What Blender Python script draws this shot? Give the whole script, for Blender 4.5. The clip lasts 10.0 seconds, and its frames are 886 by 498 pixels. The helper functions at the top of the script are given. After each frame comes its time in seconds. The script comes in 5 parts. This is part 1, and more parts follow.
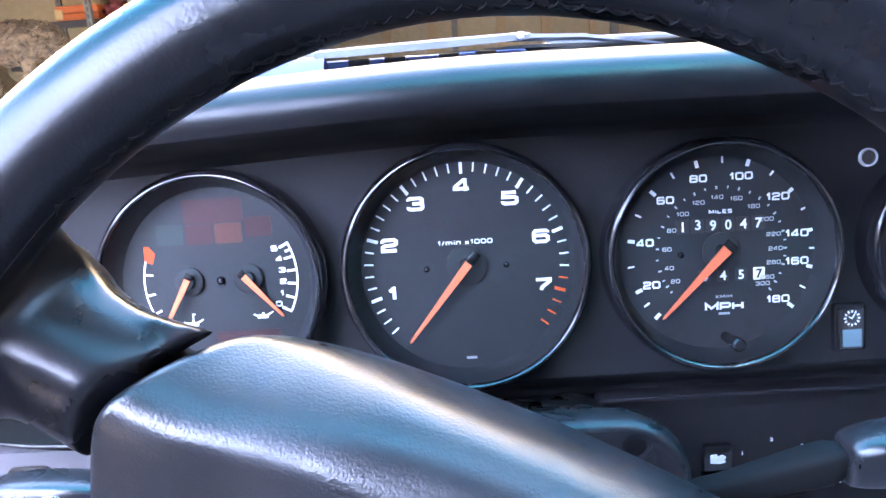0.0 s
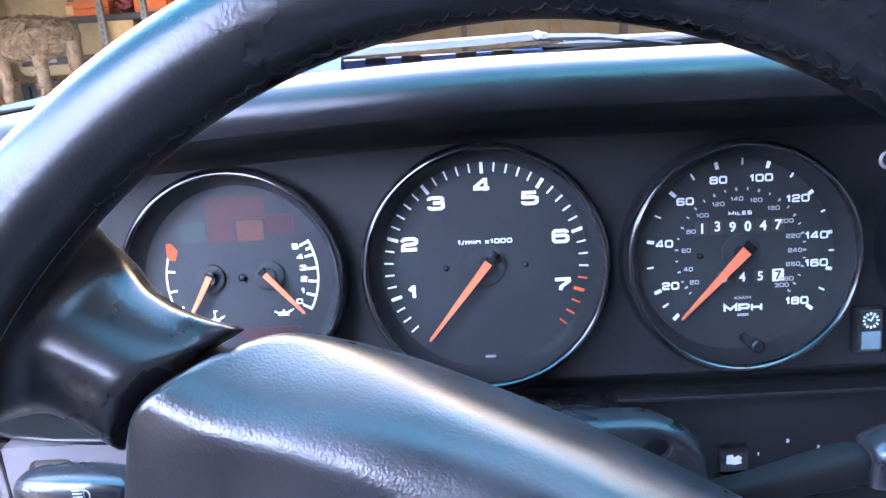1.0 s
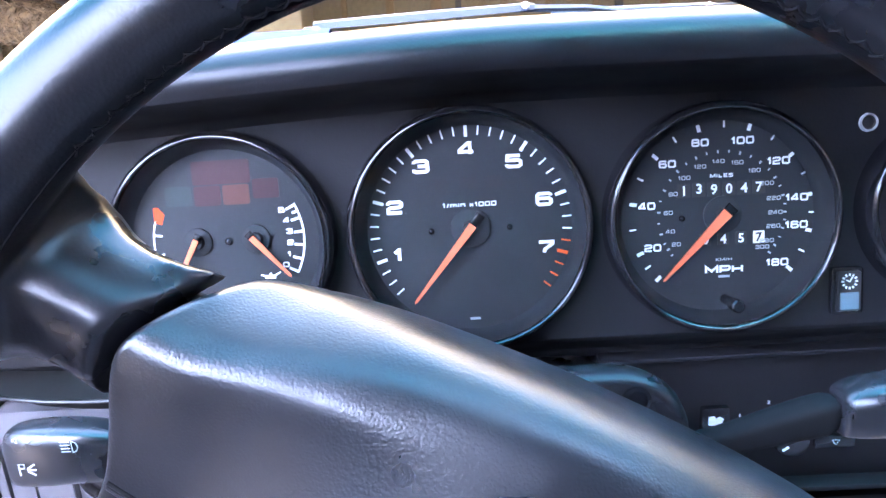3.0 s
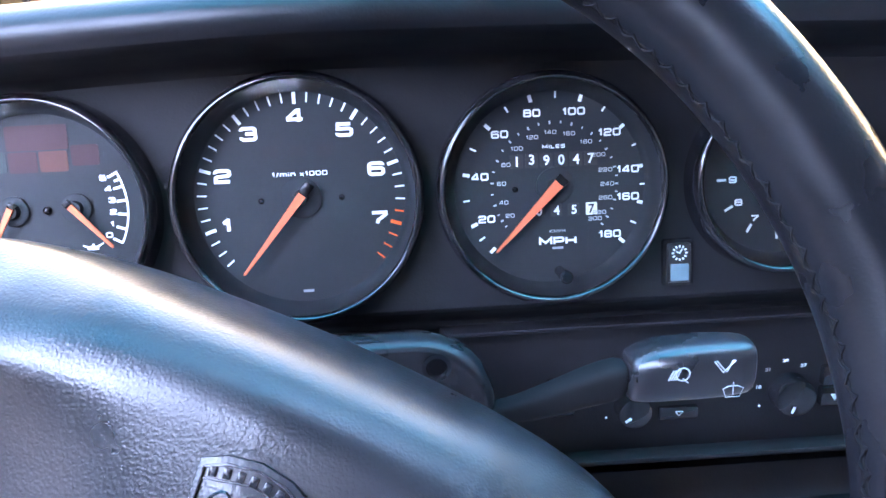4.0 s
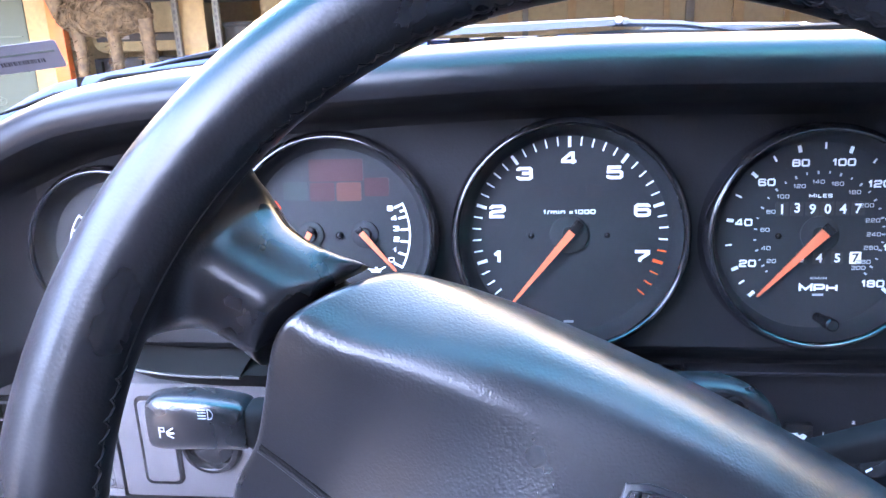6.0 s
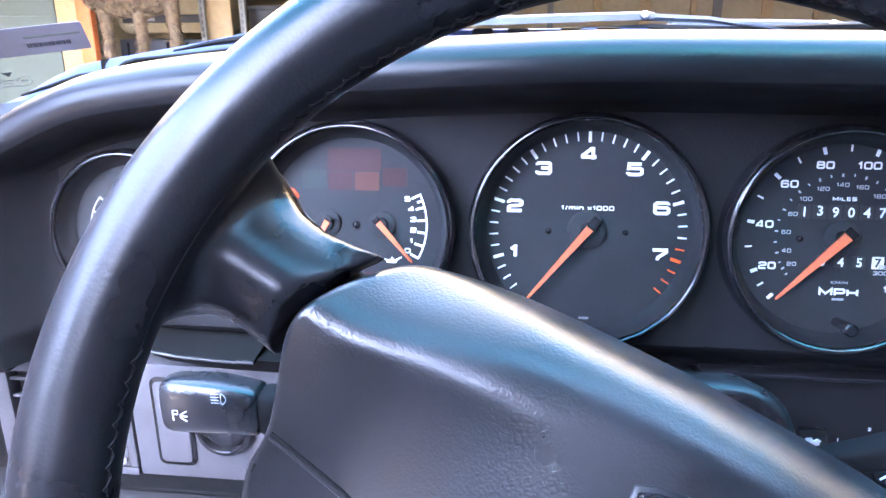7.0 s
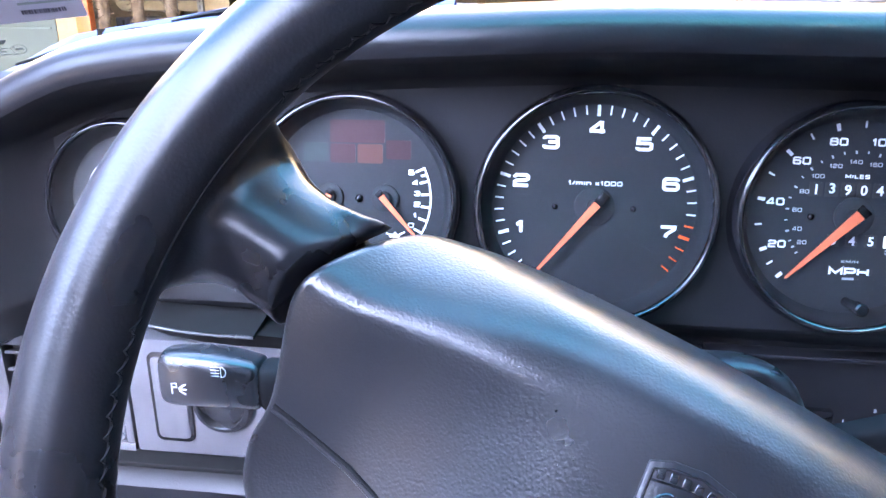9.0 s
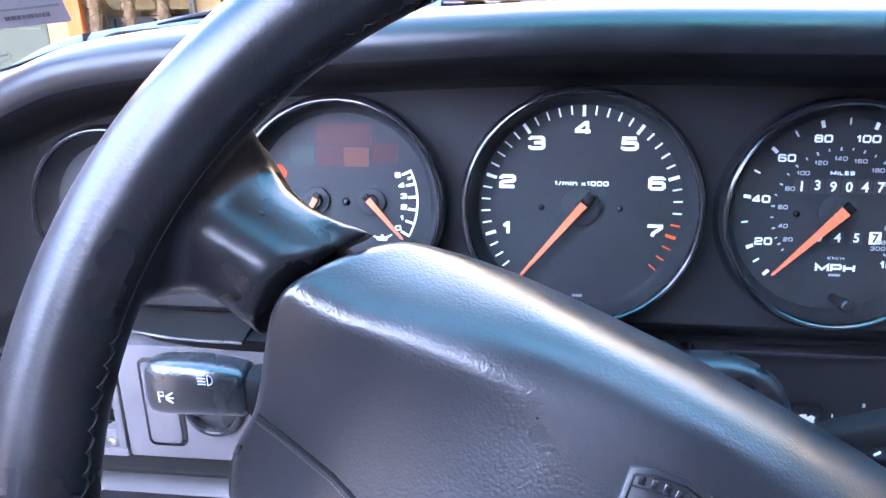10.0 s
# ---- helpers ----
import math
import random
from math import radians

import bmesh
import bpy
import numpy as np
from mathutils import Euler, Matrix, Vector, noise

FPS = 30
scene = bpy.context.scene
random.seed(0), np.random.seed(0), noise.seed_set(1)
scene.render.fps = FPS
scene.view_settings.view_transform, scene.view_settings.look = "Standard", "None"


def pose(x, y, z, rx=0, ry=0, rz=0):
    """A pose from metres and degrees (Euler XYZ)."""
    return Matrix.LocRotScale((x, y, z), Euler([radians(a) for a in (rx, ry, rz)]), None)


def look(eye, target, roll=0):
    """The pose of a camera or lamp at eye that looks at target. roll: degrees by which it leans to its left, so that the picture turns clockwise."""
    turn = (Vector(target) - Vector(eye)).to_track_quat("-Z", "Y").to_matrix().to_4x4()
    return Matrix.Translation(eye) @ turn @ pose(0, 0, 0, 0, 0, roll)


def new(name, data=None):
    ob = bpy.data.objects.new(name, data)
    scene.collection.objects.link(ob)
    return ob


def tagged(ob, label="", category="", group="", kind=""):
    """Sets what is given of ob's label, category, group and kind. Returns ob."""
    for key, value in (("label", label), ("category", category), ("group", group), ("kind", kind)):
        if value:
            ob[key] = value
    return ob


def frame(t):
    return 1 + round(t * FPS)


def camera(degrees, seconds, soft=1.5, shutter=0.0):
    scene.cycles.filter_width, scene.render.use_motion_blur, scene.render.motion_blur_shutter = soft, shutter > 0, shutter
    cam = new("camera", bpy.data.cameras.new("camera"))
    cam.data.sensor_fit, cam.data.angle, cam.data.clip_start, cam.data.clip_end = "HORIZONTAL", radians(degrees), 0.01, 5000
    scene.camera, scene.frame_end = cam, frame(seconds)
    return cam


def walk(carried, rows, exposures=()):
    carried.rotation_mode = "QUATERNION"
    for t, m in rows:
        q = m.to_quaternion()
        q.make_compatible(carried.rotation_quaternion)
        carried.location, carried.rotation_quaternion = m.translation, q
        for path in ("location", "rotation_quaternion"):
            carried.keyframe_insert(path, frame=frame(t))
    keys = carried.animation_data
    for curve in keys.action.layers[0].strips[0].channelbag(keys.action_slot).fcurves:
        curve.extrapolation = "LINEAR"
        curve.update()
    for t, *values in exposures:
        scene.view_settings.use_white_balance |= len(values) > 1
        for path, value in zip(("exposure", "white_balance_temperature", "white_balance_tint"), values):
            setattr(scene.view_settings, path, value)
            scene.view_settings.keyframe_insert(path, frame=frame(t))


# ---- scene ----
cam = camera(63.2, 10.0, soft=1.5)
PATH = [
    (0, (-0.0020, -0.3600, 0.9610), (-0.0469, 1.5600, 0.4181), -4.00),
    (0.5, (-0.0030, -0.3610, 0.9630), (-0.0589, 1.5590, 0.4201), -3.80),
    (0.7, (-0.0072, -0.3602, 0.9610), (-0.0575, 1.5598, 0.4249), -3.79),
    (1, (-0.0090, -0.3620, 0.9630), (-0.0719, 1.5580, 0.4136), -3.70),
    (1.5, (-0.0090, -0.3610, 0.9620), (-0.0731, 1.5590, 0.4014), -3.70),
    (2, (-0.0050, -0.3620, 0.9640), (-0.0783, 1.5580, 0.3816), -3.80),
    (2.2, (-0.0067, -0.3627, 0.9597), (-0.0833, 1.5573, 0.3750), -3.82),
    (3.3, (-0.0013, -0.3702, 0.9519), (-0.0236, 1.5498, 0.3527), -3.55),
    (3.5, (0.0050, -0.3690, 0.9510), (0.0181, 1.5510, 0.3372), -3.10),
    (3.7, (0.0264, -0.3666, 0.9456), (0.0650, 1.5534, 0.3430), -2.91),
    (3.9, (0.0485, -0.3650, 0.9399), (0.1160, 1.5550, 0.3220), -2.69),
    (4, (0.0600, -0.3672, 0.9368), (0.1300, 1.5528, 0.3115), -2.54),
    (4.2, (0.0580, -0.3734, 0.9397), (0.1634, 1.5466, 0.3371), -2.20),
    (4.3, (0.0569, -0.3730, 0.9403), (0.1383, 1.5470, 0.3545), -2.26),
    (4.5, (0.0520, -0.3710, 0.9420), (0.0661, 1.5490, 0.3369), -2.30),
    (4.8, (0.0200, -0.3730, 0.9480), (-0.0301, 1.5470, 0.3620), -2.52),
    (5, (0.0000, -0.3760, 0.9530), (-0.0835, 1.5440, 0.3586), -2.30),
    (5.2, (-0.0093, -0.3808, 0.9546), (-0.1234, 1.5392, 0.3808), -2.40),
    (5.5, (-0.0210, -0.3870, 0.9590), (-0.1934, 1.5330, 0.3681), -2.10),
    (5.7, (-0.0262, -0.3890, 0.9581), (-0.2128, 1.5310, 0.3839), -2.07),
    (6.8, (-0.0315, -0.3893, 0.9575), (-0.2677, 1.5307, 0.3762), -0.84),
    (7, (-0.0290, -0.3880, 0.9590), (-0.2745, 1.5320, 0.3525), -0.60),
    (7.2, (-0.0315, -0.3875, 0.9561), (-0.2673, 1.5325, 0.3588), -0.60),
    (7.5, (-0.0300, -0.3860, 0.9570), (-0.2686, 1.5340, 0.3417), -0.10),
    (8, (-0.0320, -0.3880, 0.9580), (-0.2697, 1.5320, 0.3353), 0.20),
    (8.5, (-0.0290, -0.3860, 0.9580), (-0.2609, 1.5340, 0.3275), 0.30),
    (8.8, (-0.0339, -0.3840, 0.9550), (-0.2696, 1.5360, 0.3137), -0.06),
    (9, (-0.0340, -0.3830, 0.9520), (-0.2689, 1.5370, 0.2984), 0.10),
    (9.2, (-0.0315, -0.3826, 0.9545), (-0.2742, 1.5374, 0.2756), -0.39),
    (9.5, (-0.0260, -0.3860, 0.9590), (-0.2641, 1.5340, 0.3009), -0.30),
    (10, (-0.0290, -0.3810, 0.9560), (-0.2551, 1.5390, 0.2860), -0.70),
]
walk(cam, [(t, look(eye, target, roll)) for t, eye, target, roll in PATH], exposures=[(0, 6.75, 6800, 26), (10, 6.85, 6800, 26)])

# ---- daylight ----
SUN_FROM = Vector((0.272, -0.583, 0.766)).normalized()
world = bpy.data.worlds.new("daylight")
scene.world = world
world.use_nodes = True
wn = world.node_tree.nodes
sky = wn.new("ShaderNodeTexSky")
sky.sky_type, sky.sun_disc = "NISHITA", False
sky.sun_elevation, sky.sun_rotation = math.asin(SUN_FROM.z), math.atan2(SUN_FROM.x, SUN_FROM.y)
world.node_tree.links.new(sky.outputs[0], wn["Background"].inputs[0])
wn["Background"].inputs[1].default_value = 0.15
sun = new("sun", bpy.data.lights.new("sun", "SUN"))
sun.data.energy, sun.data.angle, sun.data.color = 4.0, radians(0.6), (1.0, 0.92, 0.8)
sun.matrix_world = look(SUN_FROM * 20, (0, 0, 0))


# ---- materials ----
def material(name, colour, rough=0.5, metal=0.0, grain=0.0, size=0.004, kind="noise", mottle=0.12, coat=0.0, wear=0.08, shine=0.5):
    """A surface with colour mottling and roughness wear at two sizes, and a fine relief (metres deep, metres across)."""
    m = bpy.data.materials.new(name)
    m.use_nodes = True
    nt = m.node_tree
    b = nt.nodes["Principled BSDF"]
    b.inputs["Metallic"].default_value = metal
    b.inputs["Coat Weight"].default_value = coat
    b.inputs["Specular IOR Level"].default_value = shine
    b.inputs["Coat Roughness"].default_value = 0.08
    geo = nt.nodes.new("ShaderNodeTexCoord")
    big = nt.nodes.new("ShaderNodeTexNoise")
    big.inputs["Scale"].default_value = 28.0
    big.inputs["Detail"].default_value = 6.0
    nt.links.new(geo.outputs["Object"], big.inputs["Vector"])
    ramp = nt.nodes.new("ShaderNodeValToRGB")
    lo, hi = [c * (1 - mottle) for c in colour], [min(1, c * (1 + mottle)) for c in colour]
    ramp.color_ramp.elements[0].color, ramp.color_ramp.elements[1].color = (*lo, 1), (*hi, 1)
    ramp.color_ramp.elements[0].position, ramp.color_ramp.elements[1].position = 0.3, 0.7
    nt.links.new(big.outputs[0], ramp.inputs[0])
    nt.links.new(ramp.outputs[0], b.inputs["Base Color"])
    mr = nt.nodes.new("ShaderNodeMapRange")
    mr.inputs["From Min"].default_value, mr.inputs["From Max"].default_value = 0.3, 0.7
    mr.inputs["To Min"].default_value, mr.inputs["To Max"].default_value = max(0.0, rough - wear), min(1.0, rough + wear)
    nt.links.new(big.outputs[0], mr.inputs[0])
    nt.links.new(mr.outputs[0], b.inputs["Roughness"])
    if grain:
        bump = nt.nodes.new("ShaderNodeBump")
        bump.inputs["Distance"].default_value = grain
        bump.inputs["Strength"].default_value = 1.0
        if kind == "leather":
            vor = nt.nodes.new("ShaderNodeTexVoronoi")
            vor.feature = "SMOOTH_F1"
            vor.inputs["Scale"].default_value = 1 / size
            warp = nt.nodes.new("ShaderNodeTexNoise")
            warp.inputs["Scale"].default_value = 0.4 / size
            mix = nt.nodes.new("ShaderNodeMix")
            mix.data_type, mix.blend_type = "RGBA", "LINEAR_LIGHT"
            mix.inputs[0].default_value = size * 0.7
            nt.links.new(geo.outputs["Object"], warp.inputs["Vector"])
            nt.links.new(geo.outputs["Object"], mix.inputs[6])
            nt.links.new(warp.outputs[1], mix.inputs[7])
            nt.links.new(mix.outputs[2], vor.inputs["Vector"])
            nt.links.new(vor.outputs["Distance"], bump.inputs["Height"])
            bump.invert = True
        else:
            fine = nt.nodes.new("ShaderNodeTexNoise")
            fine.inputs["Scale"].default_value = 1 / size
            fine.inputs["Detail"].default_value = 3.0
            nt.links.new(geo.outputs["Object"], fine.inputs["Vector"])
            nt.links.new(fine.outputs[0], bump.inputs["Height"])
        nt.links.new(bump.outputs[0], b.inputs["Normal"])
    return m


def glass(name, tint, gloss_rough=0.0, ior=1.45, band=None):
    """A thin clear pane: tinted see-through, with mirror gloss by Fresnel. band: (z low, z high, colour) of a shade strip."""
    m = bpy.data.materials.new(name)
    m.use_nodes = True
    nt = m.node_tree
    nt.nodes.remove(nt.nodes["Principled BSDF"])
    clear, gloss, mix, fr = (nt.nodes.new("ShaderNode" + s) for s in ("BsdfTransparent", "BsdfGlossy", "MixShader", "Fresnel"))
    clear.inputs[0].default_value = (*tint, 1)
    gloss.inputs["Roughness"].default_value = gloss_rough
    fr.inputs[0].default_value = ior
    if band:
        co, sep, mr, mc = (nt.nodes.new("ShaderNode" + s) for s in ("TexCoord", "SeparateXYZ", "MapRange", "Mix"))
        mr.inputs["From Min"].default_value, mr.inputs["From Max"].default_value = band[0], band[1]
        mc.data_type = "RGBA"
        mc.inputs[6].default_value, mc.inputs[7].default_value = (*tint, 1), (*band[2], 1)
        nt.links.new(co.outputs["Object"], sep.inputs[0])
        nt.links.new(sep.outputs[2], mr.inputs[0])
        nt.links.new(mr.outputs[0], mc.inputs[0])
        nt.links.new(mc.outputs[2], clear.inputs[0])
    nt.links.new(fr.outputs[0], mix.inputs[0])
    nt.links.new(clear.outputs[0], mix.inputs[1])
    nt.links.new(gloss.outputs[0], mix.inputs[2])
    nt.links.new(mix.outputs[0], nt.nodes["Material Output"].inputs[0])
    return m


LEATHER = material("black_smooth_leather", (0.006, 0.006, 0.007), 0.30, shine=0.30, grain=0.00005, size=0.0011, kind="leather")
PAD = material("black_grained_vinyl", (0.009, 0.009, 0.010), 0.34, shine=0.48, grain=0.00010, size=0.0009, kind="leather")
DASH = material("black_grained_dash_skin", (0.0085, 0.0085, 0.0098), 0.37, shine=0.205, grain=0.00006, size=0.0012, kind="leather")
FACE = material("matt_black_dial_surround", (0.0098, 0.0098, 0.0110), 0.62, grain=0.00006, size=0.0012, kind="leather", shine=0.16)
PLASTIC = material("satin_black_plastic", (0.010, 0.010, 0.011), 0.27, grain=0.00003, size=0.0006)
SHROUD = material("dull_black_shroud_plastic", (0.012, 0.012, 0.013), 0.28, grain=0.00002, size=0.0006, shine=0.24)
GREY = material("dark_grey_switch_panel", (0.066, 0.066, 0.072), 0.5, shine=0.3, grain=0.00006, size=0.0015, kind="leather")
BEZEL = material("black_bezel_plastic", (0.007, 0.007, 0.008), 0.13, shine=0.5, wear=0.03)
GLOSSY = material("glossy_black_plastic", (0.010, 0.010, 0.011), 0.2, shine=0.32)
DIAL = material("matt_black_dial", (0.025, 0.0275, 0.030), 0.7, shine=0.12, grain=0.00001, size=0.0004)
INK = material("white_dial_ink", (0.78, 0.80, 0.82), 0.6, mottle=0.04)
DIM = material("grey_dial_ink", (0.34, 0.35, 0.36), 0.6, mottle=0.05)
ORANGE = material("orange_red_paint", (0.80, 0.11, 0.025), 0.7, mottle=0.05, shine=0.1)
RED = material("red_danger_paint", (0.66, 0.060, 0.020), 0.7, mottle=0.05, shine=0.1)
NEEDLE = material("salmon_orange_needle_paint", (0.74, 0.16, 0.075), 0.7, mottle=0.05, shine=0.1)
REDLAMP = material("unlit_red_lamp_lens", (0.042, 0.021, 0.023), 0.5, shine=0.12)
AMBERLAMP = material("unlit_orange_lamp_lens", (0.075, 0.033, 0.026), 0.5, shine=0.12)
GREENLAMP = material("unlit_green_lamp_lens", (0.024, 0.034, 0.033), 0.5, shine=0.12)
DRUM = material("black_counter_drum", (0.008, 0.008, 0.009), 0.5)
CREAM = material("cream_counter_drum", (0.75, 0.7, 0.58), 0.5)
TEAL = material("grey_teal_lens", (0.09, 0.14, 0.16), 0.3)
THREAD = material("grey_black_thread", (0.007, 0.007, 0.008), 0.7, mottle=0.3, shine=0.08)
STEEL = material("bright_screw_steel", (0.35, 0.35, 0.36), 0.4, metal=1.0)
ARM = material("black_painted_wiper_steel", (0.05, 0.06, 0.075), 0.6, shine=0.25)
RUBBER = material("black_rubber", (0.007, 0.007, 0.007), 0.7, shine=0.06)
# cowl paint with the blue of reflected sky put into its colour
COWL = material("sky_tinted_cowl_paint", (0.034, 0.054, 0.125), 0.62, shine=0.2)
SHIELD = glass("green_tinted_windscreen", (0.60, 0.67, 0.655), ior=1.15, band=(1.08, 1.15, (0.04, 0.285, 0.305)))
REAR = glass("tinted_rear_glass", (0.85, 0.88, 0.88), ior=1.2)
LENS = glass("clear_dial_glass", (0.95, 0.95, 0.95), ior=1.16)
LINING = material("grey_headlining", (0.22, 0.22, 0.225), 0.9, grain=0.0003, size=0.002)
TRIM = material("grey_door_vinyl", (0.06, 0.06, 0.063), 0.5, grain=0.0002, size=0.002, kind="leather")
# door lining made paler to brighten what the boss pad reflects
LINER = material("lightened_door_fill", (0.17, 0.17, 0.185), 0.5, grain=0.0002, size=0.002, kind="leather")
CONCRETE = material("grey_asphalt_yard", (0.050, 0.050, 0.052), 0.85, grain=0.002, size=0.05)
RENDERED = material("red_brown_brick_render", (0.105, 0.088, 0.082), 0.9, grain=0.002, size=0.02)
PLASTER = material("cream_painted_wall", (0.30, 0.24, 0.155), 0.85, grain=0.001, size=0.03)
# brighter than the walls' cream, so its reflection looks sunlit
BOUNCE = material("bright_cream_bounce", (0.62, 0.47, 0.29), 0.8, grain=0.001, size=0.03)
MINT = material("pale_green_painted_board", (0.055, 0.071, 0.062), 0.6, mottle=0.05)
POST = material("orange_rack_steel", (0.5, 0.11, 0.025), 0.45)
CARD = material("brown_cardboard", (0.5, 0.36, 0.2), 0.8, mottle=0.15)
PLY = material("pale_plywood", (0.31, 0.21, 0.11), 0.7, mottle=0.15)
NET = material("dry_brown_netting", (0.12, 0.08, 0.052), 0.9, mottle=0.5)
DARKGOODS = material("near_black_rack_goods", (0.03, 0.03, 0.04), 0.6)
GALV = material("galvanised_steel", (0.12, 0.115, 0.11), 0.6, metal=0.2)
PAPER = material("white_label_film", (0.18, 0.175, 0.205), 0.35, mottle=0.03)
BLACKINK = material("black_print", (0.03, 0.03, 0.04), 0.6)
ETCH = material("etched_grey_glass_mark", (0.10, 0.12, 0.11), 0.7)
MAROON = material("dark_red_cloth", (0.16, 0.03, 0.035), 0.8, mottle=0.3)


# ---- building helpers ----
def placed(ob):
    """World matrix of an object that was placed by thing() or part()."""
    return ob.matrix_basis if ob.parent is None else placed(ob.parent) @ ob.matrix_parent_inverse @ ob.matrix_basis


def thing(name, at, label, category, group="", kind=""):
    e = new(name)
    e.empty_display_size = 0.02
    e.matrix_basis = Matrix.Translation(at)
    return tagged(e, label, category, group, kind)


def adopt(ob, parent):
    ob.parent = parent
    ob.matrix_parent_inverse = placed(parent).inverted()
    return ob


def part(name, bm, mat, parent=None, label="", smooth=True, m=None):
    """Links a bmesh (or mesh) as one object, under parent if given. m: its place; else its points are in world metres."""
    if isinstance(bm, bmesh.types.BMesh):
        me = bpy.data.meshes.new(name)
        bmesh.ops.recalc_face_normals(bm, faces=bm.faces)
        bm.to_mesh(me)
        bm.free()
    else:
        me = bm
    if mat and not me.materials:
        me.materials.append(mat)
    if smooth and len(me.polygons):
        me.shade_smooth()
        me.set_sharp_from_angle(angle=radians(38))
    ob = new(name, me)
    ob.matrix_basis = m or Matrix()
    if parent:
        adopt(ob, parent)
    return tagged(ob, label)


def box(sx, sy, sz, m=Matrix(), bevel=0.0, seg=2, bm=None):
    bm = bm or bmesh.new()
    b2 = bmesh.new()
    bmesh.ops.create_cube(b2, size=1.0)
    bmesh.ops.scale(b2, vec=(sx, sy, sz), verts=b2.verts)
    if bevel:
        bmesh.ops.bevel(b2, geom=b2.edges[:], offset=bevel, segments=seg, profile=0.5, affect="EDGES")
    bmesh.ops.transform(b2, matrix=m, verts=b2.verts)
    return merge(bm, b2)


def merge(bm, other):
    tmp = bpy.data.meshes.new("tmp")
    other.to_mesh(tmp)
    other.free()
    bm.from_mesh(tmp)
    bpy.data.meshes.remove(tmp)
    return bm


def lathe(profile, m=Matrix(), seg=64, bm=None):
    """Turns (radius, height) points round the local z axis."""
    bm = bm or bmesh.new()
    rings = []
    for r, z in profile:
        if r < 1e-6:
            rings.append([bm.verts.new(m @ Vector((0, 0, z)))])
        else:
            rings.append([bm.verts.new(m @ Vector((r * math.cos(2 * math.pi * i / seg), r * math.sin(2 * math.pi * i / seg), z))) for i in range(seg)])
    for a, b in zip(rings, rings[1:]):
        for i in range(seg):
            j = (i + 1) % seg
            q = [a[i % len(a)], a[j % len(a)], b[j % len(b)], b[i % len(b)]]
            q = list(dict.fromkeys(q))
            if len(q) > 2:
                bm.faces.new(q)
    return bm


def loft(sections, bm=None, caps=True, closed=True):
    """Skins a row of equal-length point lists."""
    bm = bm or bmesh.new()
    rows = [[bm.verts.new(p) for p in s] for s in sections]
    n = len(rows[0])
    for a, b in zip(rows, rows[1:]):
        for i in range(n if closed else n - 1):
            j = (i + 1) % n
            bm.faces.new((a[i], a[j], b[j], b[i]))
    if caps and closed:
        bm.faces.new(rows[0][::-1])
        bm.faces.new(rows[-1])
    return bm


def prism(points, depth, m=Matrix(), bevel=0.0, bm=None):
    """A flat outline (x, y), from local z 0 up to depth."""
    bm = bm or bmesh.new()
    b2 = bmesh.new()
    f = b2.faces.new([b2.verts.new((x, y, 0)) for x, y in points])
    up = bmesh.ops.extrude_face_region(b2, geom=[f])
    bmesh.ops.translate(b2, vec=(0, 0, depth), verts=[g for g in up["geom"] if isinstance(g, bmesh.types.BMVert)])
    if bevel:
        top = [e for e in b2.edges if all(v.co.z > depth * 0.9 for v in e.verts)]
        bmesh.ops.bevel(b2, geom=top, offset=bevel, segments=2, profile=0.5, affect="EDGES")
    bmesh.ops.transform(b2, matrix=m, verts=b2.verts)
    return merge(bm, b2)


def rounded(w, h, r, n=5, cx=0.0, cy=0.0):
    """Outline of a rounded rectangle."""
    pts = []
    for k, (sx, sy) in enumerate(((1, 1), (-1, 1), (-1, -1), (1, -1))):
        for i in range(n + 1):
            a = math.pi / 2 * (k + i / n)
            pts.append((cx + sx * (w / 2 - r) + r * math.cos(a), cy + sy * (h / 2 - r) + r * math.sin(a)))
    return pts


def tube(points, radius, seg=6, bm=None):
    """A round rod along points; radius a number or one for each point."""
    pts = [Vector(p) for p in points]
    rs = radius if isinstance(radius, (list, tuple)) else [radius] * len(pts)
    sections = []
    for i, p in enumerate(pts):
        d = (pts[min(i + 1, len(pts) - 1)] - pts[max(i - 1, 0)]).normalized()
        a = d.cross(Vector((0, 0, 1)) if abs(d.z) < 0.9 else Vector((1, 0, 0))).normalized()
        b = d.cross(a)
        sections.append([p + rs[i] * (math.cos(2 * math.pi * k / seg) * a + math.sin(2 * math.pi * k / seg) * b) for k in range(seg)])
    return loft(sections, bm)


LETTERS = {}


def letters(text, size, stretch=1.25, bold=0.0, depth=0.0002):
    """A mesh of the words, centred, in the built-in font."""
    key = (text, size, stretch, bold)
    if key not in LETTERS:
        cu = bpy.data.curves.new("words", "FONT")
        cu.body, cu.size, cu.align_x, cu.align_y = text, 1 / 0.73, "CENTER", "CENTER"
        cu.offset, cu.extrude, cu.resolution_u = bold / size, depth / size / 2, 3
        ob = new("words", cu)
        bpy.context.view_layer.update()
        me = bpy.data.meshes.new_from_object(ob.evaluated_get(bpy.context.evaluated_depsgraph_get()))
        bpy.data.objects.remove(ob)
        xs, ys = [v.co.x for v in me.vertices], [v.co.y for v in me.vertices]
        me.transform(Matrix.Diagonal((stretch * size, size, size, 1)) @ Matrix.Translation((-(min(xs) + max(xs)) / 2, -(min(ys) + max(ys)) / 2, 0)))
        LETTERS[key] = me
    return LETTERS[key]


def words(name, text, size, mat, parent, m, stretch=1.25, bold=0.0, label=""):
    me = letters(text, size, stretch, bold)
    if me.materials and me.materials[0] != mat:
        me = me.copy()
        me.materials.clear()
    return part(name, me, mat, parent, label, smooth=False, m=m)


